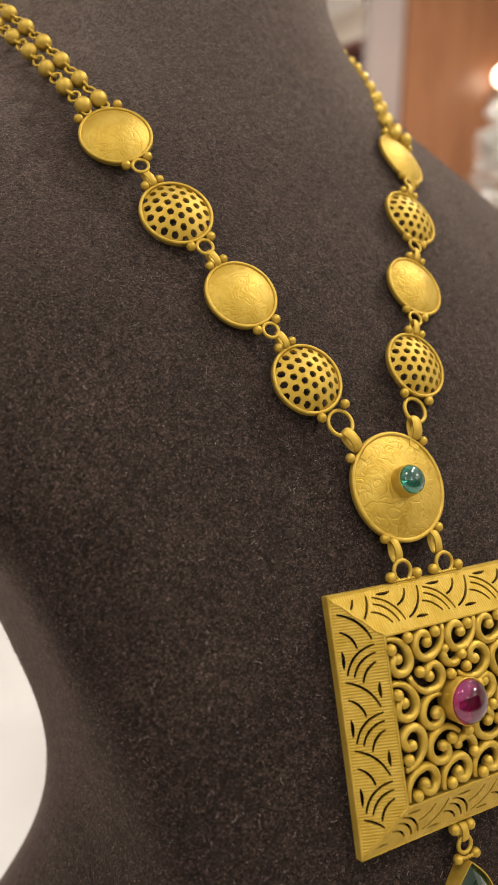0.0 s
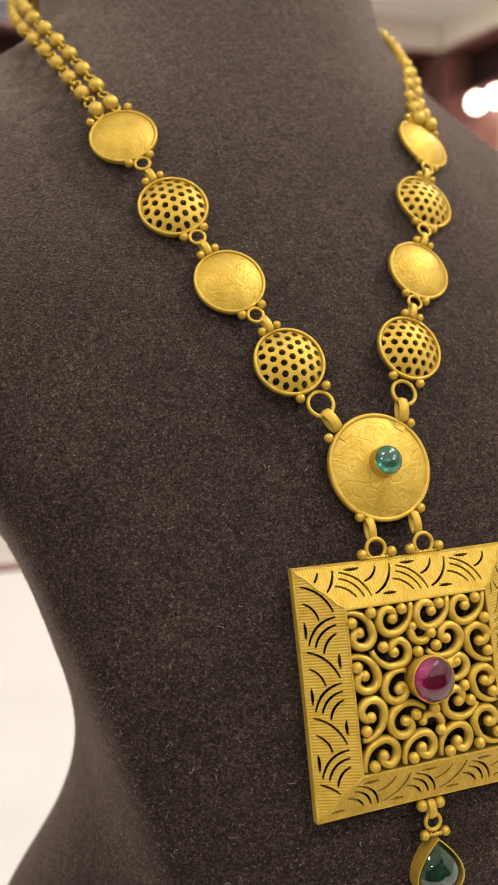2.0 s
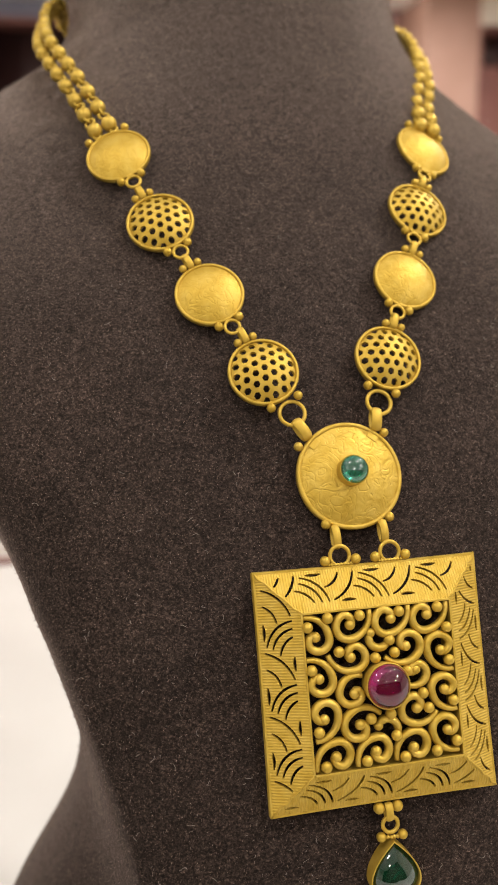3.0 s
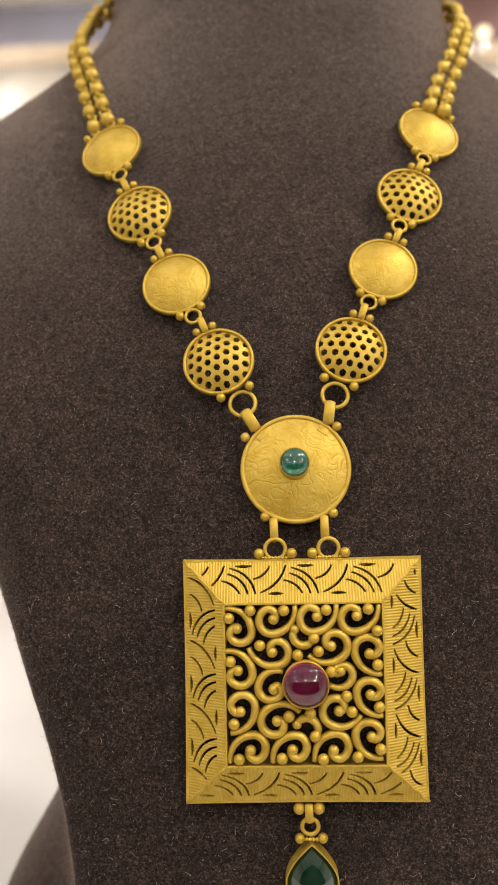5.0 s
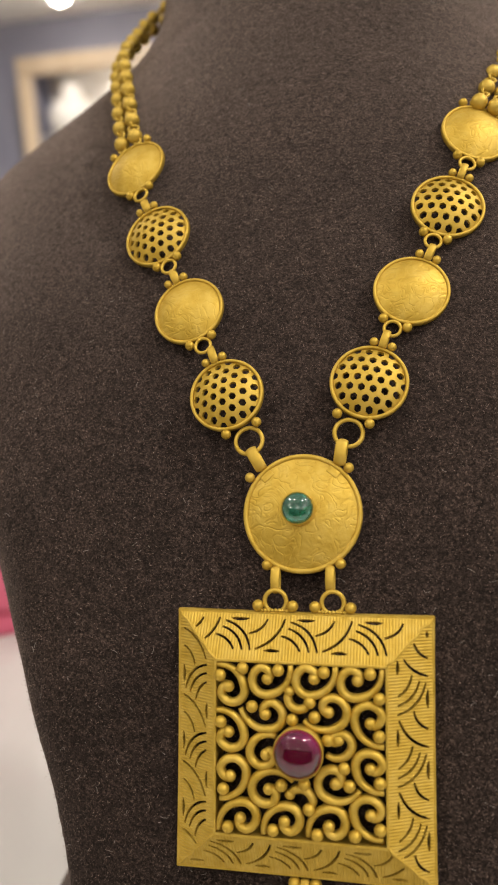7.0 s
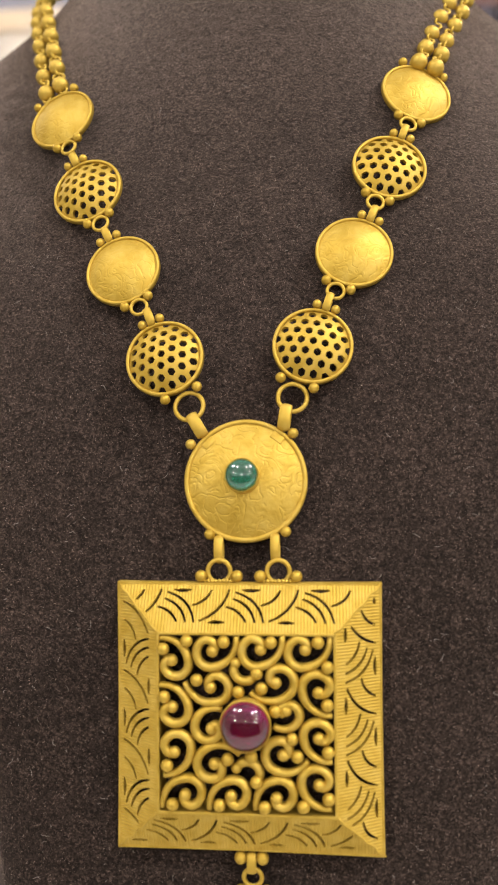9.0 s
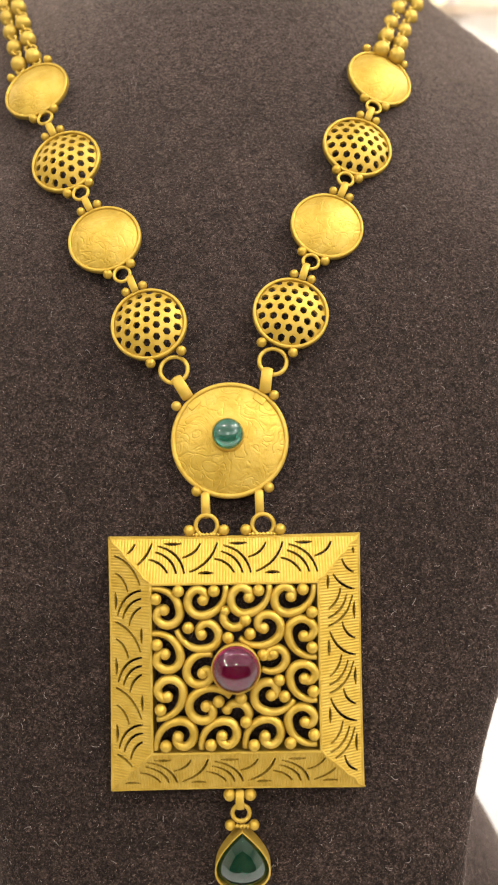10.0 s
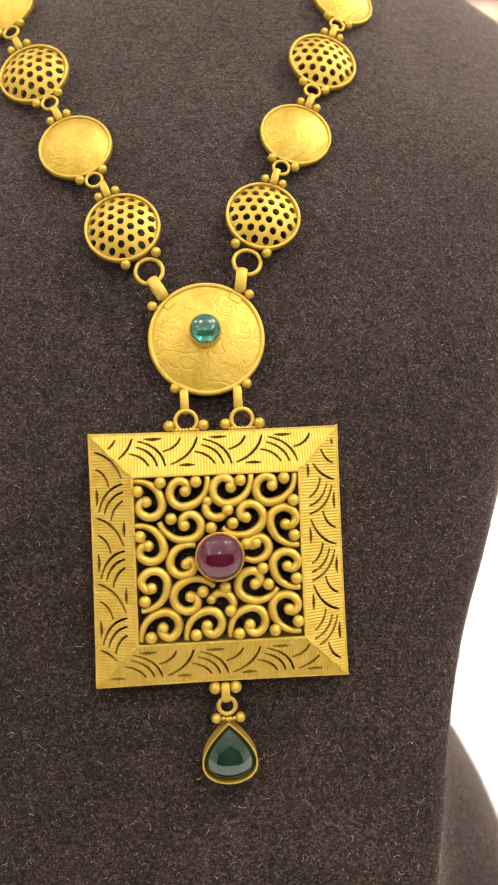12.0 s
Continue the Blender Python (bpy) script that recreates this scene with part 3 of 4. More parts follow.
def pierced_dome(r, rise, pitch, hole):
    """A dome of thin sheet with hexagonal holes in a honeycomb."""
    bm = bmesh.new()

    def lift(x, y):
        d = math.hypot(x, y)
        if d > r:
            x, y, d = x * r / d, y * r / d, r
        return Vector((x, y, rise * (1 - (d / r) ** 2) ** 0.9 - 0.25 * MM))

    n = int(r / pitch) + 2
    for i in range(-n, n + 1):
        for j in range(-n, n + 1):
            gx, gy = pitch * (i + 0.5 * (j % 2)), pitch * 0.866 * j
            cx, cy = gx * math.cos(0.14) - gy * math.sin(0.14), gx * math.sin(0.14) + gy * math.cos(0.14)
            if math.hypot(cx, cy) > r + 0.45 * pitch:
                continue
            corner = [(math.cos(math.radians(60 * k + 38)), math.sin(math.radians(60 * k + 38))) for k in range(6)]
            outer = [bm.verts.new(lift(cx + pitch * 0.5774 * c, cy + pitch * 0.5774 * s)) for c, s in corner]
            if math.hypot(cx, cy) > r + 0.02 * pitch:
                bm.faces.new(outer)
                continue
            ring = [lift(cx + hole * 0.5 * c, cy + hole * 0.5 * s) for c, s in corner]
            inner = [bm.verts.new(p) for p in ring]
            for k in range(6):
                bm.faces.new((outer[k], outer[(k + 1) % 6], inner[(k + 1) % 6], inner[k]))
    bmesh.ops.remove_doubles(bm, verts=bm.verts, dist=4e-6)
    bmesh.ops.dissolve_degenerate(bm, edges=bm.edges, dist=2e-6)
    bmesh.ops.recalc_face_normals(bm, faces=bm.faces)
    if sum(f.normal.z for f in bm.faces) < 0:
        bmesh.ops.reverse_faces(bm, faces=bm.faces)
    for f in bm.faces:
        f.smooth = True
    edge_of = [e for e in bm.edges if e.is_boundary and e.calc_length() < 0.95 * hole and max(math.hypot(v.co.x, v.co.y) for v in e.verts) < 0.985 * r]
    made = bmesh.ops.extrude_edge_only(bm, edges=edge_of)["geom"]  # the sheet's thickness round each hole
    for v in made:
        if isinstance(v, bmesh.types.BMVert):
            v.co -= Vector((v.co.x * 0.5, v.co.y * 0.5, r)).normalized() * 0.75 * MM
    for e in edge_of:
        e.smooth = False
    return bm


def dished_face(r, rise, steps=48):
    bm = bmesh.new()
    lathe(bm, [(r * (1 - i / 14), 0.05 * MM + rise * (1 - (1 - i / 14) ** 2)) for i in range(15)], steps)
    return bm


DISC_R = 9.2 * MM


def disc_medallion(pierced, m, label, last=False, spread=3.05, shift=0.0):
    """A disc with its rim, two balls and ring at the lower edge, two balls and a bail at the upper edge."""
    if pierced:
        disc = part("pierced_disc", pierced_dome(DISC_R - 0.7 * MM, 3.1 * MM, 2.72 * MM, 1.84 * MM), M_GOLD, necklace, label, m, False)
    else:
        disc = part("embossed_disc", dished_face(DISC_R - 0.8 * MM, 2.3 * MM), M_EMBOSS_FAINT, necklace, label, m)
    bm = bmesh.new()
    part("rim", lathe(bm, rim_profile(DISC_R, 0.44 * MM), 56), M_GOLD, disc)
    top = ((-5.6, 8.4, 1.2), (5.6, 8.4, 1.2)) if last else ((-2.2, 9.9, 1.1), (2.2, 9.9, 1.1))
    for x, y, r in ((shift - spread, -9.7, 1.2), (shift + spread, -9.7, 1.2), *top):
        part("ball", ball(bmesh.new(), (x * MM, y * MM, 0.2 * MM), r * MM), M_BEAD, disc)
    if last:
        for x in (-2.6, 2.6):
            part("loop", torus(bmesh.new(), 1.0 * MM, 0.4 * MM), M_GOLD, disc, "", Matrix.Translation((x * MM, 9.6 * MM, 0.2 * MM)))
        return disc
    part("bail", bail(bmesh.new(), Matrix.Translation((0, 11.2 * MM, 0.2 * MM)), 2.5 * MM, 1.4 * MM, 1.8 * MM), M_GOLD, disc)
    return disc


def joint_ring(m, y, major, minor):
    return part("joint_ring", torus(bmesh.new(), major, minor), M_GOLD, necklace, "", m @ Matrix.Translation((0, y, 0.1 * MM)))


# centre in chest coordinates, way up the chain, turn and tip of the face
LEFT = [
    ((-0.0196, 0.0088, 0.0783), (-0.40, 0.0, 1.0), -4, 14),
    ((-0.0310, 0.0151, 0.1006), (-0.48, 0.0, 1.0), -6, 16),
    ((-0.0419, 0.0223, 0.1228), (-0.48, 0.0, 1.0), -10, 17),
    ((-0.0515, 0.0311, 0.1454), (-0.42, 0.0, 1.0), -16, 20),
]
RIGHT = [
    ((0.0144, 0.0093, 0.0805), (0.34, 0.0, 1.0), 4, 14),
    ((0.0242, 0.0165, 0.1034), (0.45, 0.0, 1.0), 6, 16),
    ((0.0332, 0.0240, 0.1260), (0.40, 0.0, 1.0), 10, 18),
    ((0.0409, 0.0330, 0.1480), (0.36, 0.0, 1.0), 18, 20),
]
kinds = {}
for side in (LEFT, RIGHT):
    for n, (place, up, turn, tip) in enumerate(side):
        m = facing(place, up, turn, tip)
        pierced, last = n % 2 == 0, n == 3
        if (pierced, n == 0 and side is LEFT, n == 0, last) in kinds:
            copy_thing(kinds[pierced, n == 0 and side is LEFT, n == 0, last], m)
        else:
            kinds[pierced, n == 0 and side is LEFT, n == 0, last] = disc_medallion(pierced, m, "gold dome pierced with hexagonal holes" if pierced else "plain gold disc with faint leaf embossing", last, 3.9 if n == 0 else 3.05, 0 if n else 0.8 if side is LEFT else -0.5)
        if n == 0:
            hang = facing(Vector((-0.0135, 0.0068, 0.0669) if side is LEFT else (0.0098, 0.0070, 0.0685)), (up[0] * 0.6, 0, 1), turn, tip)
            joint_ring(hang, 0, 3.25 * MM, 0.52 * MM)
        else:
            joint_ring(m, -DISC_R - 2.15 * MM, 1.95 * MM, 0.42 * MM)

# the large disc with its emerald
MED_R = 13.7 * MM
med_pose = facing((-0.0006, 0.0044, 0.0502), (-0.02, 0, 1), 0, 8)
medallion = part("large_disc", dished_face(MED_R - 0.6 * MM, 2.8 * MM, 64), M_EMBOSS, necklace, "large gold disc embossed with leaves", med_pose)
part("rim", lathe(bmesh.new(), rim_profile(MED_R, 0.6 * MM), 72), M_GOLD, medallion)
part("collar", lathe(bmesh.new(), [(3.95 * MM, 0), (3.75 * MM, 0.9 * MM), (3.72 * MM, 4.3 * MM), (3.62 * MM, 4.45 * MM), (3.45 * MM, 4.2 * MM), (3.45 * MM, 0.2 * MM)], 40), M_GOLD, medallion, "", Matrix.Translation((-0.3 * MM, 0.5 * MM, 1.4 * MM)))
part("emerald", lathe(bmesh.new(), [(3.5 * MM * math.cos(a), 2.3 * MM * math.sin(a)) for a in [math.pi / 2 * (-1 + 2 * i / 20) for i in range(21)]], 40), M_EMERALD, medallion, "round blue-green emerald cabochon", Matrix.Translation((-0.3 * MM, 0.5 * MM, 5.6 * MM)))
for x, y, r in ((-8.0, -11.7, 1.25), (8.6, -11.4, 1.25), (-12.2, 8.4, 1.2), (10.7, 10.2, 1.2)):
    part("ball", ball(bmesh.new(), (x * MM, y * MM, 0.2 * MM), r * MM), M_BEAD, medallion)
for x, y, lean, length in ((-6.0, -15.0, 0, 3.1), (6.3, -14.8, 0, 3.1), (-10.8, 12.7, 30, 3.2), (9.0, 13.8, -9, 3.2)):
    part("bail", bail(bmesh.new(), Matrix(), length * MM, 1.8 * MM, (2.0 if y < 0 else 2.7) * MM, 0.7 * MM), M_GOLD, medallion, "", pose(x * MM, y * MM, 0.3 * MM, 0, 0, lean))

for angle in (133, 52):  # flat solder tabs bridging the rim and the face under the upper bails
    part("tab", box(bmesh.new(), -1.5 * MM, 1.5 * MM, -0.9 * MM, 0.9 * MM, -0.2 * MM, 0.2 * MM, 0.15 * MM), M_GOLD, medallion, "", pose(11.75 * MM * math.cos(math.radians(angle)), 11.75 * MM * math.sin(math.radians(angle)), 0.62 * MM, 0, 0, angle - 90) @ pose(0, 0, 0, -14))

# ---- the square pendant ----
HALF, INNER, PROUD = 28.3 * MM, 18.6 * MM, 5.6 * MM


def slot(points, width):
    """The outline of a tapered slot along a curve."""
    n = len(points)
    left, right = [], []
    low, high = (0.06, 0.94) if width < 0 else (0.62, 0.38)  # a lens-shaped cut, or an even slot
    for i, p in enumerate(points):
        d = (Vector(points[min(i + 1, n - 1)]) - Vector(points[max(i - 1, 0)])).normalized()
        s = Vector((-d.y, d.x)) * abs(width) * (low + high * math.sin(math.pi * (0.08 + 0.84 * i / (n - 1))))
        left.append(Vector(p) + s)
        right.append(Vector(p) - s)
    return left + right[::-1]


def arc(a, b, bulge, n=8):
    """Points from a to b on a bow that bulges to the left of the way by bulge times its length."""
    a, b = Vector(a), Vector(b)
    d = b - a
    s = Vector((-d.y, d.x)) * bulge
    return [a + d * t + s * 4 * t * (1 - t) for t in [i / n for i in range(n + 1)]]


def strip_slots(phase):
    """Slots in strip coordinates: x along in mm from the middle, v from the outer (0) to the inner edge (1)."""
    unit, run = 14.7, 11.2

    def bow(a, b, bulge, n=8):
        return [(p.x, p.y / run) for p in arc((a[0], a[1] * run), (b[0], b[1] * run), bulge, n)]

    out = []
    for k in range(-2, 3):
        o = phase + unit * k
        out += [
            (bow((o + 1.4, 0.15), (o + 5.4, 0.15), 0.04, 8), -0.33),
            (bow((o, 0.20), (o + 6.2, 0.80), -0.16), 0.25),
            (bow((o - 0.5, 0.33), (o + 4.4, 0.80), -0.15), 0.25),
            (bow((o - 1.9, 0.49), (o + 2.5, 0.79), -0.13), 0.25),
            (bow((o + 9.6, 0.15), (o + 5.6, 0.46), -0.14), 0.25),
            (bow((o + 13.4, 0.14), (o + 7.3, 0.77), -0.13), 0.26),
            (bow((o + 9.2, 0.80), (o + 12.7, 0.80), -0.04, 8), -0.33),
        ]
    return out


def bow_in(x):
    """How far the pendant's worn sides bow inwards."""
    return 0.2 * MM * (1 - (x / HALF) ** 2)


def strip(bm_slots):
    """One mitred strip of sheet with its slots cut through, sloping up from the outer to the inner edge."""
    bm = bmesh.new()
    run = math.hypot(HALF - INNER, PROUD)

    def place(x_mm, v):
        return Vector((x_mm * MM, -v * run, 0))

    rim = [HALF * (-1 + k / 6) for k in range(13)]
    loops = [[Vector((x, -bow_in(x), 0)) for x in rim] + [Vector((INNER, -run, 0)), Vector((-INNER, -run, 0))]]
    for points, width in bm_slots:
        flat = [p for p in (place(x, v).xy for x, v in points) if abs(p.x) < HALF + p.y * (HALF - INNER) / run - 0.75 * MM]
        if len(flat) >= 4:
            loops.append([Vector((p.x, p.y, 0)) for p in slot(flat, width * 1.25 * MM)])
    edges = []
    for loop in loops:
        vs = [bm.verts.new(p) for p in loop]
        edges += [bm.edges.new((vs[i], vs[(i + 1) % len(vs)])) for i in range(len(vs))]
    bmesh.ops.triangle_fill(bm, use_beauty=True, use_dissolve=False, edges=edges, normal=(0, 0, 1))
    made = bmesh.ops.extrude_face_region(bm, geom=bm.faces[:])
    bmesh.ops.translate(bm, vec=(0, 0, -0.8 * MM), verts=[v for v in made["geom"] if isinstance(v, bmesh.types.BMVert)])
    bmesh.ops.recalc_face_normals(bm, faces=bm.faces)
    return bm


pendant_pose = facing((0.0001, 0, 0.0001), (0, 0, 1))
back = bmesh.new()
for s in range(4):  # thin side walls of the box
    wall = bmesh.new()
    stations = [HALF * (-1 + k / 6) for k in range(13)]
    ends = grid_faces(wall, [[Vector((x, HALF + y * MM - bow_in(x), z * MM)) for y, z in ((-0.6, -1.9), (0.15, -1.9), (0.15, 0.1), (0.05, 0.28), (-0.5, 0.28), (-0.6, 0.1))] for x in stations])
    wall.faces.new(ends[0][::-1])
    wall.faces.new(ends[-1])
    wall.transform(pose(0, 0, 0, 0, 0, 90 * s))
    me = bpy.data.meshes.new("wall")
    wall.to_mesh(me)
    wall.free()
    back.from_mesh(me)
    bpy.data.meshes.remove(me)
pendant = part("square_pendant", back, M_GOLD, necklace, "square gold pendant with pierced border and scrollwork", pendant_pose, False)
PHASES = (-2.5, -3.9, -5.0, 0.0)  # upper, then the strips one after another round the square
tilt = math.degrees(math.atan2(PROUD, HALF - INNER))
for k, phase in enumerate(PHASES):
    slots = strip_slots(phase)
    if k == 2:  # the lower strip is cut the other way up
        slots = [([(-x, 1 - v) for x, v in points], width) for points, width in slots]
    part("border_strip", strip(slots), M_RIB, pendant, "ribbed gold strip pierced with curved slots", pose(0, 0, 0, 0, 0, 90 * k) @ pose(0, HALF, 0, -tilt), False)
for turn in (0, 90, 180, 270):
    part("inner_edge", box(bmesh.new(), -INNER - 0.2 * MM, INNER + 0.2 * MM, INNER - 0.45 * MM, INNER + 0.05 * MM, -1.4 * MM, PROUD + 0.15 * MM, 0.0001), M_GOLD, pendant, "", pose(0, 0, 0, 0, 0, turn), False)

for turn in (0, 90, 180, 270):  # soldered mitres
    seam = [Vector((HALF, HALF, 0)).lerp(Vector((INNER, INNER, PROUD)), k / 8) + Vector((0.22 * math.sin(2.3 * k + turn), 0.22 * math.cos(3.1 * k + turn), -0.08)) * MM for k in range(9)]
    part("corner_seam", tube(bmesh.new(), seam, [(0.24 + 0.05 * (k % 2)) * MM for k in range(9)], 6), M_GOLD, pendant, "", pose(0, 0, 0, 0, 0, turn))

# scrolls: tail, middle and width of the turn, bulb, way round, in tenths of a millimetre from the pendant's middle
UNIT = 0.1 * MM
BORDER_SCROLLS = [
    (-184, 174, -147, 121, 27, -155, 127, -1), (-19, 179, -73, 144, 30, -70, 148, -1), (77, 180, 22, 147, 30, 31, 153, -1),
    (175, 179, 117, 146, 30, 123, 153, -1), (178, 20, 146, 74, 30, 150, 67, -1), (177, -73, 147, -23, 29, 150, -25, -1),
    (175, -169, 143, -118, 30, 150, -120, -1), (-176, -176, -122, -143, 29, -127, -148, -1), (-77, -176, -26, -142, 27, -31, -147, -1),
    (19, -175, 68, -142, 29, 63, -150, -1), (-185, 76, -148, 25, 28, -154, 31, -1), (-173, -109, -144, -52, 29, -150, -60, 1),
]
INNER_SCROLLS = [
    (-128, 83, -64, 70, 28, -73, 73, 1), (22, 104, -1, 111, 24, -22, 125, -1), (10, 65, 71, 85, 30, 63, 86, 1),
    (57, -4, 88, 18, 23, 83, 29, 1), (-50, 28, -80, -8, 28, -72, -12, 1), (-13, -63, -72, -83, 31, -66, -83, 1),
    (21, -120, 2, -104, 26, -20, -91, 1), (127, -72, 70, -64, 31, 76, -61, -1),
]
BALLS = [(-15, 66), (33, 74), (61, 28), (95, -28), (106, -63), (11, -66), (-38, -72), (-102, 89), (23, 104), (-123, 169), (-45, 168), (53, 168), (150, 169), (169, 119), (168, 42), (169, -53), (169, -147), (117, -164), (38, -168), (-56, -166), (-154, -167), (-165, -88), (-171, 53), (-173, 152), (21, -117)]


def scroll(tx, ty, cx, cy, r, bx, by, way):
    """A cast wire that sweeps from its tail round the middle and curls in to a round bulb."""
    middle, tail, bulb = Vector((cx, cy)), Vector((tx, ty)), Vector((bx, by))
    small = (bulb - middle).length > 0.7 * r  # a plain hook, with no inner curl
    start, far = math.atan2(ty - cy, tx - cx), (tail - middle).length
    sweep = 385.0
    if small:
        sweep = math.degrees(way * (math.atan2(by - cy, bx - cx) - start)) % 360
    path, radii = [], []
    n = 40
    for i in range(n + 1):
        s = i / n
        a = start + way * radians(sweep) * s
        curl = 0.0 if small or s < 0.74 else ((s - 0.74) / 0.26) ** 0.95
        near = r * (1 - 0.97 * curl)
        rho = near + (far - near) * max(0.0, 1 - s / 0.3) ** 2
        at = middle.lerp(bulb, curl)
        path.append(Vector((at.x + rho * math.cos(a), at.y + rho * math.sin(a), 0)) * UNIT)
        radii.append((0.66 + 0.34 * min(1, s * 4) - 0.2 * max(0, s - 0.8) / 0.2) * MM)
    bm = tube(bmesh.new(), path, radii, 10)
    bmesh.ops.scale(bm, vec=(1, 1, 1.35), verts=bm.verts)
    ball(bm, path[-1] + Vector((0, 0, 0.35 * MM)), (1.15 if small else 1.28) * MM, 14)
    return bm


for k, row in enumerate(BORDER_SCROLLS + INNER_SCROLLS):
    part("scroll", scroll(*row), M_SCROLL, pendant, "", Matrix.Translation((0, 0, (4.75 + 0.15 * (k % 3)) * MM)))
for x, y in BALLS:
    part("ball", ball(bmesh.new(), (0, 0, 0), 1.32 * MM, 16), M_BEAD, pendant, "", Matrix.Translation((x * UNIT, y * UNIT, 5.7 * MM)))
RUBY_AT = Matrix.Translation((0.15 * MM, 0.44 * MM, 3.2 * MM))
part("bezel", lathe(bmesh.new(), [(4.9 * MM, 0.4 * MM), (5.35 * MM, 5.4 * MM), (5.3 * MM, 5.6 * MM), (5.1 * MM, 5.65 * MM), (5.0 * MM, 5.4 * MM), (4.95 * MM, 3.4 * MM), (0.0001 * MM, 3.3 * MM)], 48), M_GOLD, pendant, "", RUBY_AT)
part("ruby", lathe(bmesh.new(), [(5.0 * MM * math.cos(a), 3.0 * MM * math.sin(a) if a > 0 else 1.6 * MM * math.sin(a)) for a in [math.pi / 2 * (-1 + 2 * i / 24) for i in range(25)]], 48), M_RUBY, pendant, "round magenta ruby cabochon", RUBY_AT @ Matrix.Translation((0, 0, 5.4 * MM)))
# rings and balls on the upper edge, bail below
for x in (-6.2, 6.6):
    part("ring", torus(bmesh.new(), 2.45 * MM, 0.5 * MM), M_GOLD, pendant, "", Matrix.Translation((x * MM, 30.6 * MM, -0.6 * MM)))
    part("solder", solder_bead(8, x - 3.3, x + 3.3, 28.6, 0.5), M_BEAD, pendant, "", Matrix.Translation((0, 0, -0.2 * MM)))
    for d in (-3.9, 3.9):
        part("ball", ball(bmesh.new(), (0, 0, 0), 1.3 * MM), M_BEAD, pendant, "", Matrix.Translation(((x + d) * MM, 29.6 * MM, -0.3 * MM)))
for d in (-2.3, 2.3):
    part("ball", ball(bmesh.new(), (0, 0, 0), 1.4 * MM), M_BEAD, pendant, "", Matrix.Translation((d * MM + 0.4 * MM, -29.8 * MM, -0.3 * MM)))
part("bail", bail(bmesh.new(), Matrix(), 2.3 * MM, 1.4 * MM, 1.9 * MM), M_GOLD, pendant, "", Matrix.Translation((0.4 * MM, -30.9 * MM, -0.3 * MM)))

# ---- the drop ----


def drop_outline(w, h, n=40):
    """A pear shape, its point up, round the origin."""
    out = []
    for i in range(n):
        t = 2 * math.pi * i / n
        x = math.sin(t) * math.sin(t / 2)
        out.append((w * x * 1.07, h * (0.92 * math.cos(t) + 0.03)))
    return out


def drop_wall():
    rings = []
    outer, inner = drop_outline(7.6 * MM, 7.6 * MM), drop_outline(7.2 * MM, 7.2 * MM)
    for pts, z in ((outer, -2.7), (outer, 1.6), (outer, 1.75), (inner, 1.75), (inner, -1.0)):
        rings.append([Vector((x, y, z * MM)) for x, y in pts])
    bm = bmesh.new()
    vs = grid_faces(bm, rings)
    bm.faces.new(vs[-1])
    return bm


def drop_stone():
    bm = bmesh.new()
    rings = []
    for i in range(10):
        k = max(1 - (i / 9) ** 1.5, 1e-4)
        rings.append([Vector((x * k, (y + 1.5 * MM) * k - 1.5 * MM, (0.5 + 3.1 * (1 - k ** 2.4)) * MM)) for x, y in drop_outline(7.25 * MM, 7.25 * MM)])
    vs = grid_faces(bm, rings)
    bm.faces.new(vs[0])
    bmesh.ops.remove_doubles(bm, verts=bm.verts, dist=2e-6)
    bmesh.ops.recalc_face_normals(bm, faces=bm.faces)
    return bm


drop = part("drop", drop_wall(), M_GOLD, necklace, "pear-shaped gold setting", facing((0.0009, 0.0014, -0.0444), (0, 0, 1), 0, -5), False)
part("drop_stone", drop_stone(), M_DROP, drop, "pear-shaped dark green emerald")
part("ring", torus(bmesh.new(), 1.9 * MM, 0.5 * MM), M_GOLD, drop, "", Matrix.Translation((-0.2 * MM, 10.6 * MM, 0)))
for d in (-2.7, 2.7):
    part("ball", ball(bmesh.new(), (0, 0, 0), 1.2 * MM), M_BEAD, drop, "", Matrix.Translation((d * MM, 7.9 * MM, 0.2 * MM)))
part("solder", solder_bead(5, -2.0, 2.0, 7.7, 0.62), M_BEAD, drop, "", Matrix.Translation((0, 0, 0.3 * MM)))

# ---- the bead chains ----
ROUTES = [
    [(-0.0553, 0.0356, 0.1556), (-0.0592, 0.0430, 0.1664), (-0.0627, 0.0500, 0.1765), (-0.0662, 0.0575, 0.1860), (-0.0698, 0.0660, 0.1960), (-0.0716, 0.0745, 0.2047), (-0.0720, 0.0845, 0.2137), (-0.0716, 0.0930, 0.2225), (-0.0700, 0.1000, 0.2300), (-0.0665, 0.1070, 0.2375), (-0.0620, 0.1310, 0.2440), (-0.0400, 0.1590, 0.2470), (-0.0040, 0.1660, 0.2480)],
    [(0.0440, 0.0361, 0.1566), (0.0471, 0.0440, 0.1651), (0.0496, 0.0500, 0.1725), (0.0531, 0.0550, 0.1796), (0.0562, 0.0610, 0.1869), (0.0586, 0.0670, 0.1944), (0.0622, 0.0760, 0.2032), (0.0645, 0.0860, 0.2135), (0.0665, 0.1010, 0.2256), (0.0630, 0.1180, 0.2360), (0.0440, 0.1480, 0.2440), (-0.0040, 0.1650, 0.2480)],
]


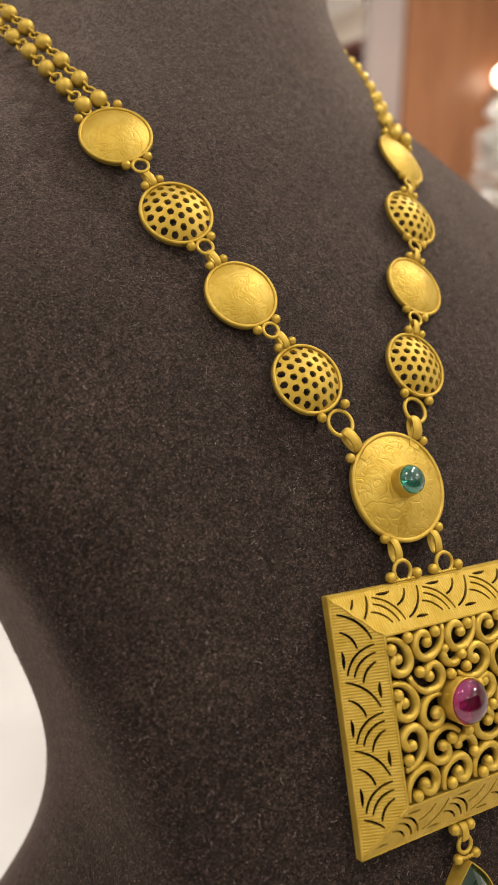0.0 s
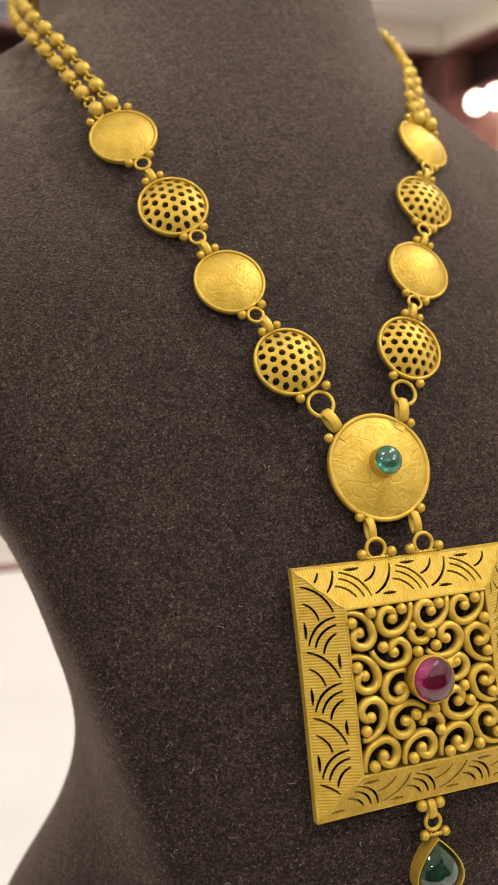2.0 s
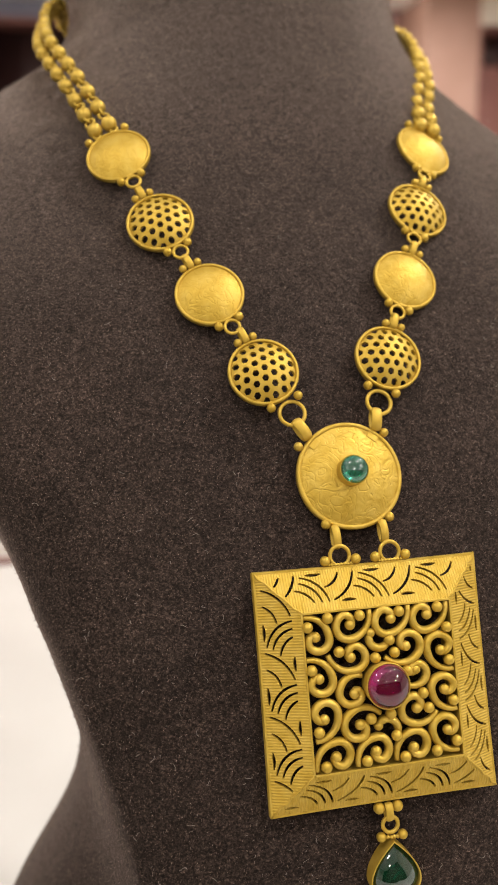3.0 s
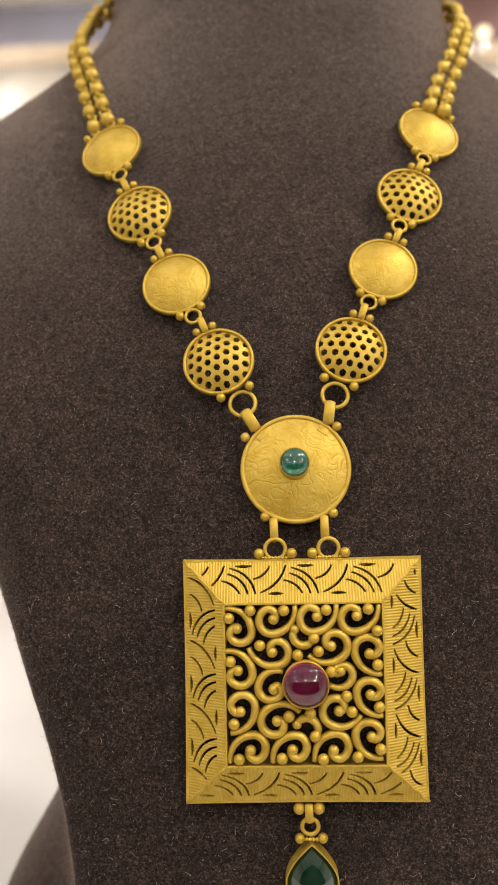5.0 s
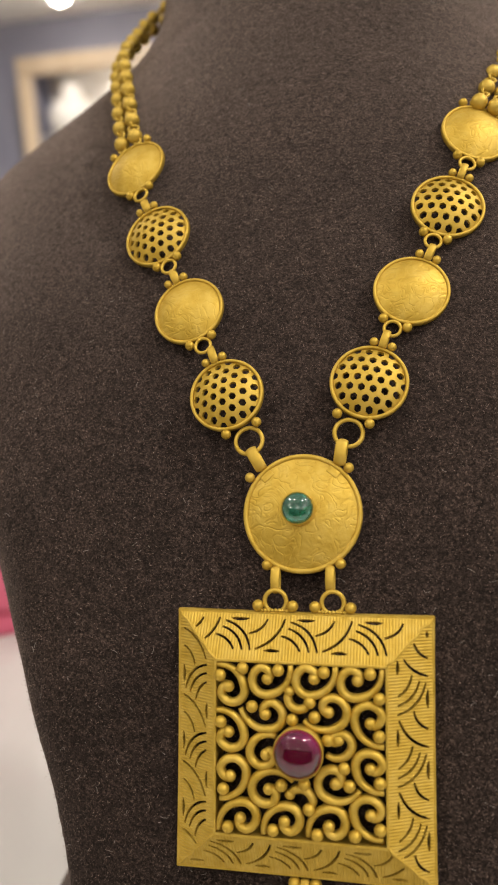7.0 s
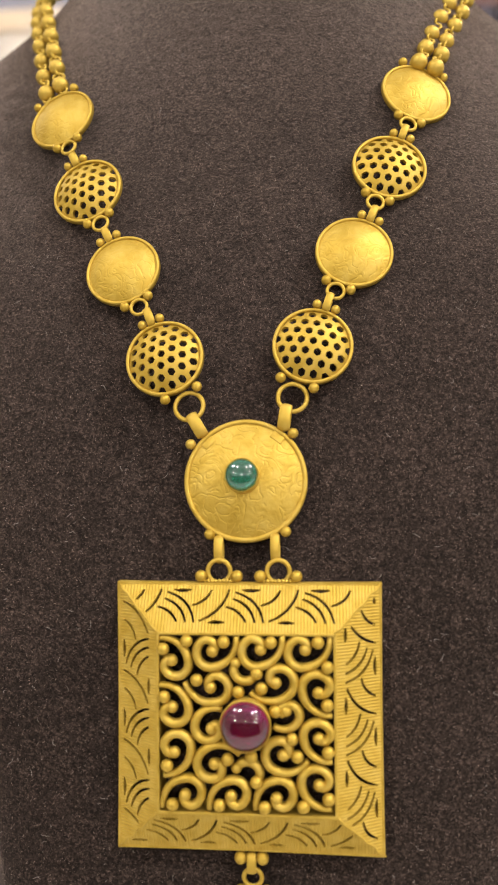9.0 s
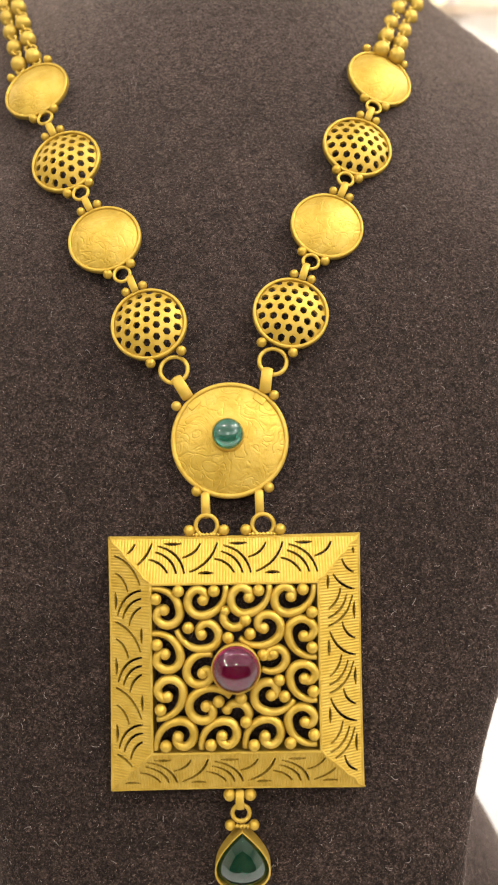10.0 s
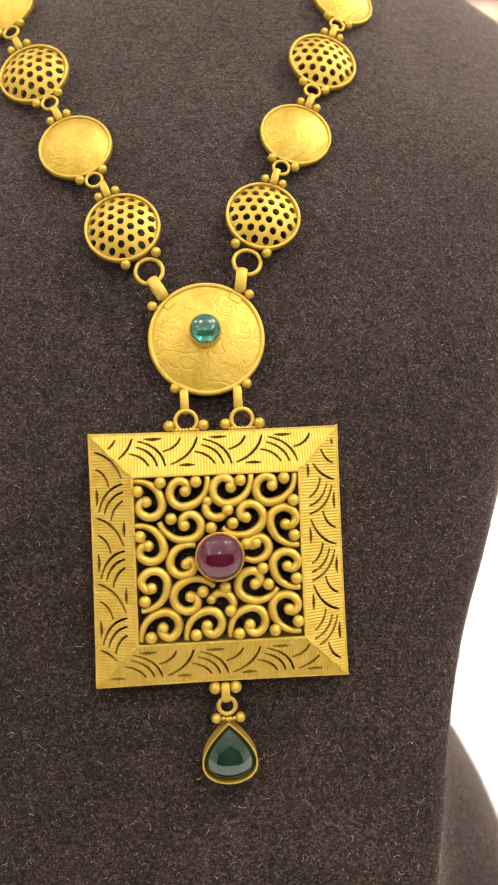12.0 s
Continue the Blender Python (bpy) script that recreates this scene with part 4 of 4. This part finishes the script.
def along(points, step):
    """Even steps along a smooth line through points."""
    fine = []
    for i in range(len(points) - 1):
        p0, p1, p2, p3 = (Vector(points[max(0, min(len(points) - 1, i + d))]) for d in (-1, 0, 1, 2))
        for k in range(40):
            t = k / 40
            fine.append(0.5 * ((2 * p1) + (p2 - p0) * t + (2 * p0 - 5 * p1 + 4 * p2 - p3) * t * t + (3 * p1 - p0 - 3 * p2 + p3) * t ** 3))
    fine.append(Vector(points[-1]))
    out, gone = [fine[0]], 0.0
    for a, b in zip(fine, fine[1:]):
        gone += (b - a).length
        if gone >= step:
            out.append(b)
            gone -= step
    return out


bead_mesh = link_mesh = None
for route in ROUTES:
    side = 1 if route[0][0] > 0 else -1
    centre_line = along(route, 9.1 * MM)
    for strand in (-1, 1):
        line, outward = [], []
        for i, p in enumerate(centre_line):
            d = (centre_line[min(i + 1, len(centre_line) - 1)] - centre_line[max(i - 1, 0)]).normalized()
            turn = math.pi * min(1.0, max(0.0, (p.y - 0.03) / 0.135))
            out = Vector((side * (0.25 + 0.75 * math.sin(turn)), -math.cos(turn), 0.45 if side < 0 else 0.8)).normalized()
            outward.append(out)
            line.append(p + strand * 2.25 * MM * d.cross(out).normalized())
        for i, p in enumerate(line):
            if bead_mesh is None:
                first = part("bead", ball(bmesh.new(), (0, 0, 0), 2.25 * MM, 18), M_BEAD, necklace, "", Matrix.Translation(p))
                bead_mesh = first.data
            else:
                b = new("bead", bead_mesh)
                b.parent, b.matrix_basis = necklace, Matrix.Translation(p)
            if i + 1 < len(line):
                d = (line[i + 1] - p).normalized()
                across = outward[i].cross(d).normalized()
                q = Matrix((d, across, d.cross(across))).transposed().to_4x4() @ pose(0, 0, 0, 20 * strand)
                if link_mesh is None:
                    bm = torus(bmesh.new(), 1.5 * MM, 0.40 * MM, Matrix.Translation((-0.35 * MM, 0, 0)), 20, 8)
                    torus(bm, 1.0 * MM, 0.40 * MM, Matrix.Translation((1.6 * MM, 0, 0)) @ pose(0, 0, 0, 65), 18, 8)
                    link = part("link", bm, M_GOLD, necklace, "", Matrix.Translation((p + line[i + 1]) / 2) @ q)
                    link_mesh = link.data
                else:
                    o = new("link", link_mesh)
                    o.parent, o.matrix_basis = necklace, Matrix.Translation((p + line[i + 1]) / 2) @ q

# ---- the velvet's pile ----
def velvet_fibre():
    m = material("velvet_fibre", (0.06, 0.046, 0.042), 0.75, 0.0, Specular_IOR_Level=0.25, Sheen_Weight=0.52, Sheen_Roughness=0.4, Sheen_Tint=(0.95, 0.77, 0.67, 1))
    geo = m.node_tree.nodes.new("ShaderNodeNewGeometry")
    tint = ramp(m, geo, "Random Per Island", [(0.0, (0.0190, 0.0120, 0.0098)), (0.5, (0.095, 0.0630, 0.0520)), (0.90, (0.208, 0.147, 0.122)), (1.0, (0.31, 0.245, 0.205))])
    clump = noise_of(m, coords(m), 680.0, 3.0, 0.62, 1.6)
    # shading of the fibre clumps, multiplied into their colour
    shade = ramp(m, clump, "Fac", [(0.36, (0.30,) * 3), (0.5, (0.90,) * 3), (0.64, (1.75,) * 3)])
    both = node(m, "ShaderNodeMixRGB", Fac=1.0)
    both.blend_type = "MULTIPLY"
    wire(m, tint, "Color", both, 1)
    wire(m, shade, "Color", both, 2)
    wire(m, both, "Color", shader(m), "Base Color")
    return m


def build_pile(count):
    """Short bent fibres all over the front of the bust, each a tapering three-sided spike."""
    me = bust.data
    gen = np.random.default_rng(4)
    nf = len(me.polygons)
    centre, normal, area = np.empty(nf * 3), np.empty(nf * 3), np.empty(nf)
    me.polygons.foreach_get("center", centre)
    me.polygons.foreach_get("normal", normal)
    me.polygons.foreach_get("area", area)
    centre, normal = centre.reshape(-1, 3), normal.reshape(-1, 3)
    inverse = np.array(CHEST.inverted())
    chest = centre @ inverse[:3, :3].T + inverse[:3, 3]
    shown = (chest[:, 1] < 0.12) & (chest[:, 2] > -0.15) & (chest[:, 2] < 0.245) & (normal[:, 1] < 0.35)
    chance = np.where(shown, area, 0)
    pick = gen.choice(nf, count, p=chance / chance.sum())
    up = normal[pick]
    side = np.cross(up, gen.normal(size=(count, 3)))
    side /= np.linalg.norm(side, axis=1)[:, None]
    other = np.cross(up, side)
    root = centre[pick] + (gen.uniform(-1.3, 1.3, (count, 1)) * side + gen.uniform(-1.3, 1.3, (count, 1)) * other) * MM
    swirl = np.sin(root[:, :1] * 410 + 3 * np.sin(root[:, 2:] * 290)) * np.cos(root[:, 2:] * 370)
    low = np.clip((0.05 - chest[pick][:, 2:]) / 0.08, 0, 1)  # fibres turn down on the lower front, shaped so to darken it
    lie = np.concatenate([0.55 * swirl, np.zeros_like(swirl), 0.8 - 1.5 * low + 0.35 * swirl], axis=1)
    way = 0.40 * up + lie + 0.55 * gen.normal(size=(count, 3))
    way -= up * np.minimum(0, (way * up).sum(1) - 0.15)[:, None]
    way /= np.linalg.norm(way, axis=1)[:, None]
    long = gen.uniform(0.45, 1.15, (count, 1)) * MM
    bend = way + 0.35 * gen.normal(size=(count, 3))
    bend -= up * np.minimum(0, (bend * up).sum(1))[:, None]
    bend /= np.linalg.norm(bend, axis=1)[:, None]
    root -= 0.25 * MM * up
    mid, tip = root + 0.55 * long * way, root + 0.55 * long * way + 0.45 * long * bend
    thick = gen.uniform(0.034, 0.066, (count, 1)) * MM
    co = np.empty((count, 7, 3))
    for k in range(3):
        ring = math.cos(2.0944 * k) * side + math.sin(2.0944 * k) * other
        co[:, k], co[:, 3 + k] = root + thick * ring, mid + 0.85 * thick * ring
    co[:, 6] = tip
    faces = [(0, 1, 4), (0, 4, 3), (1, 2, 5), (1, 5, 4), (2, 0, 3), (2, 3, 5), (3, 4, 6), (4, 5, 6), (5, 3, 6)]
    index = (np.array(faces)[None] + 7 * np.arange(count)[:, None, None]).ravel()
    pile = bpy.data.meshes.new("velvet_nap")
    pile.vertices.add(count * 7)
    pile.vertices.foreach_set("co", co.ravel())
    pile.loops.add(len(index))
    pile.loops.foreach_set("vertex_index", index.astype(np.int32))
    pile.polygons.add(count * 9)
    pile.polygons.foreach_set("loop_start", np.arange(0, len(index), 3, dtype=np.int32))
    pile.update(calc_edges=True)
    pile.materials.append(velvet_fibre())
    ob = new("velvet_nap", pile)
    ob.parent = bust
    return tagged(ob, "short dark brown velvet pile, ruffled in places", "", "", "stuff")


build_pile(250000)

# ---- lint on the velvet ----
rng = random.Random(11)
bm = bmesh.new()
for k in range(1400):
    z = rng.uniform(-0.10, 0.20)
    x = AXIS + rng.uniform(-0.93, 0.93) * blend(BUST, z, 2)
    p = Vector((x, front_y(x, z) - 0.0004, z))
    a, bend = rng.uniform(0, 2 * math.pi), rng.uniform(-1.6, 1.6)
    step, path = rng.choice((0.05, 0.10, 0.16, 0.26, 0.40)) * rng.uniform(0.8, 1.2) * MM, []
    for i in range(5):
        path.append(CHEST @ p)
        p = p + step * Vector((math.cos(a), -0.10 + 0.10 * i, math.sin(a)))
        a += bend * rng.uniform(0.1, 0.7)
    tube(bm, path, [rng.uniform(0.020, 0.042) * MM] * 5, 3, Vector((0.1, -0.9, 0.3)))
tagged(from_bm("lint", bm, M_LINT), "fine pale lint fibres caught on the velvet", "lint", "", "stuff")
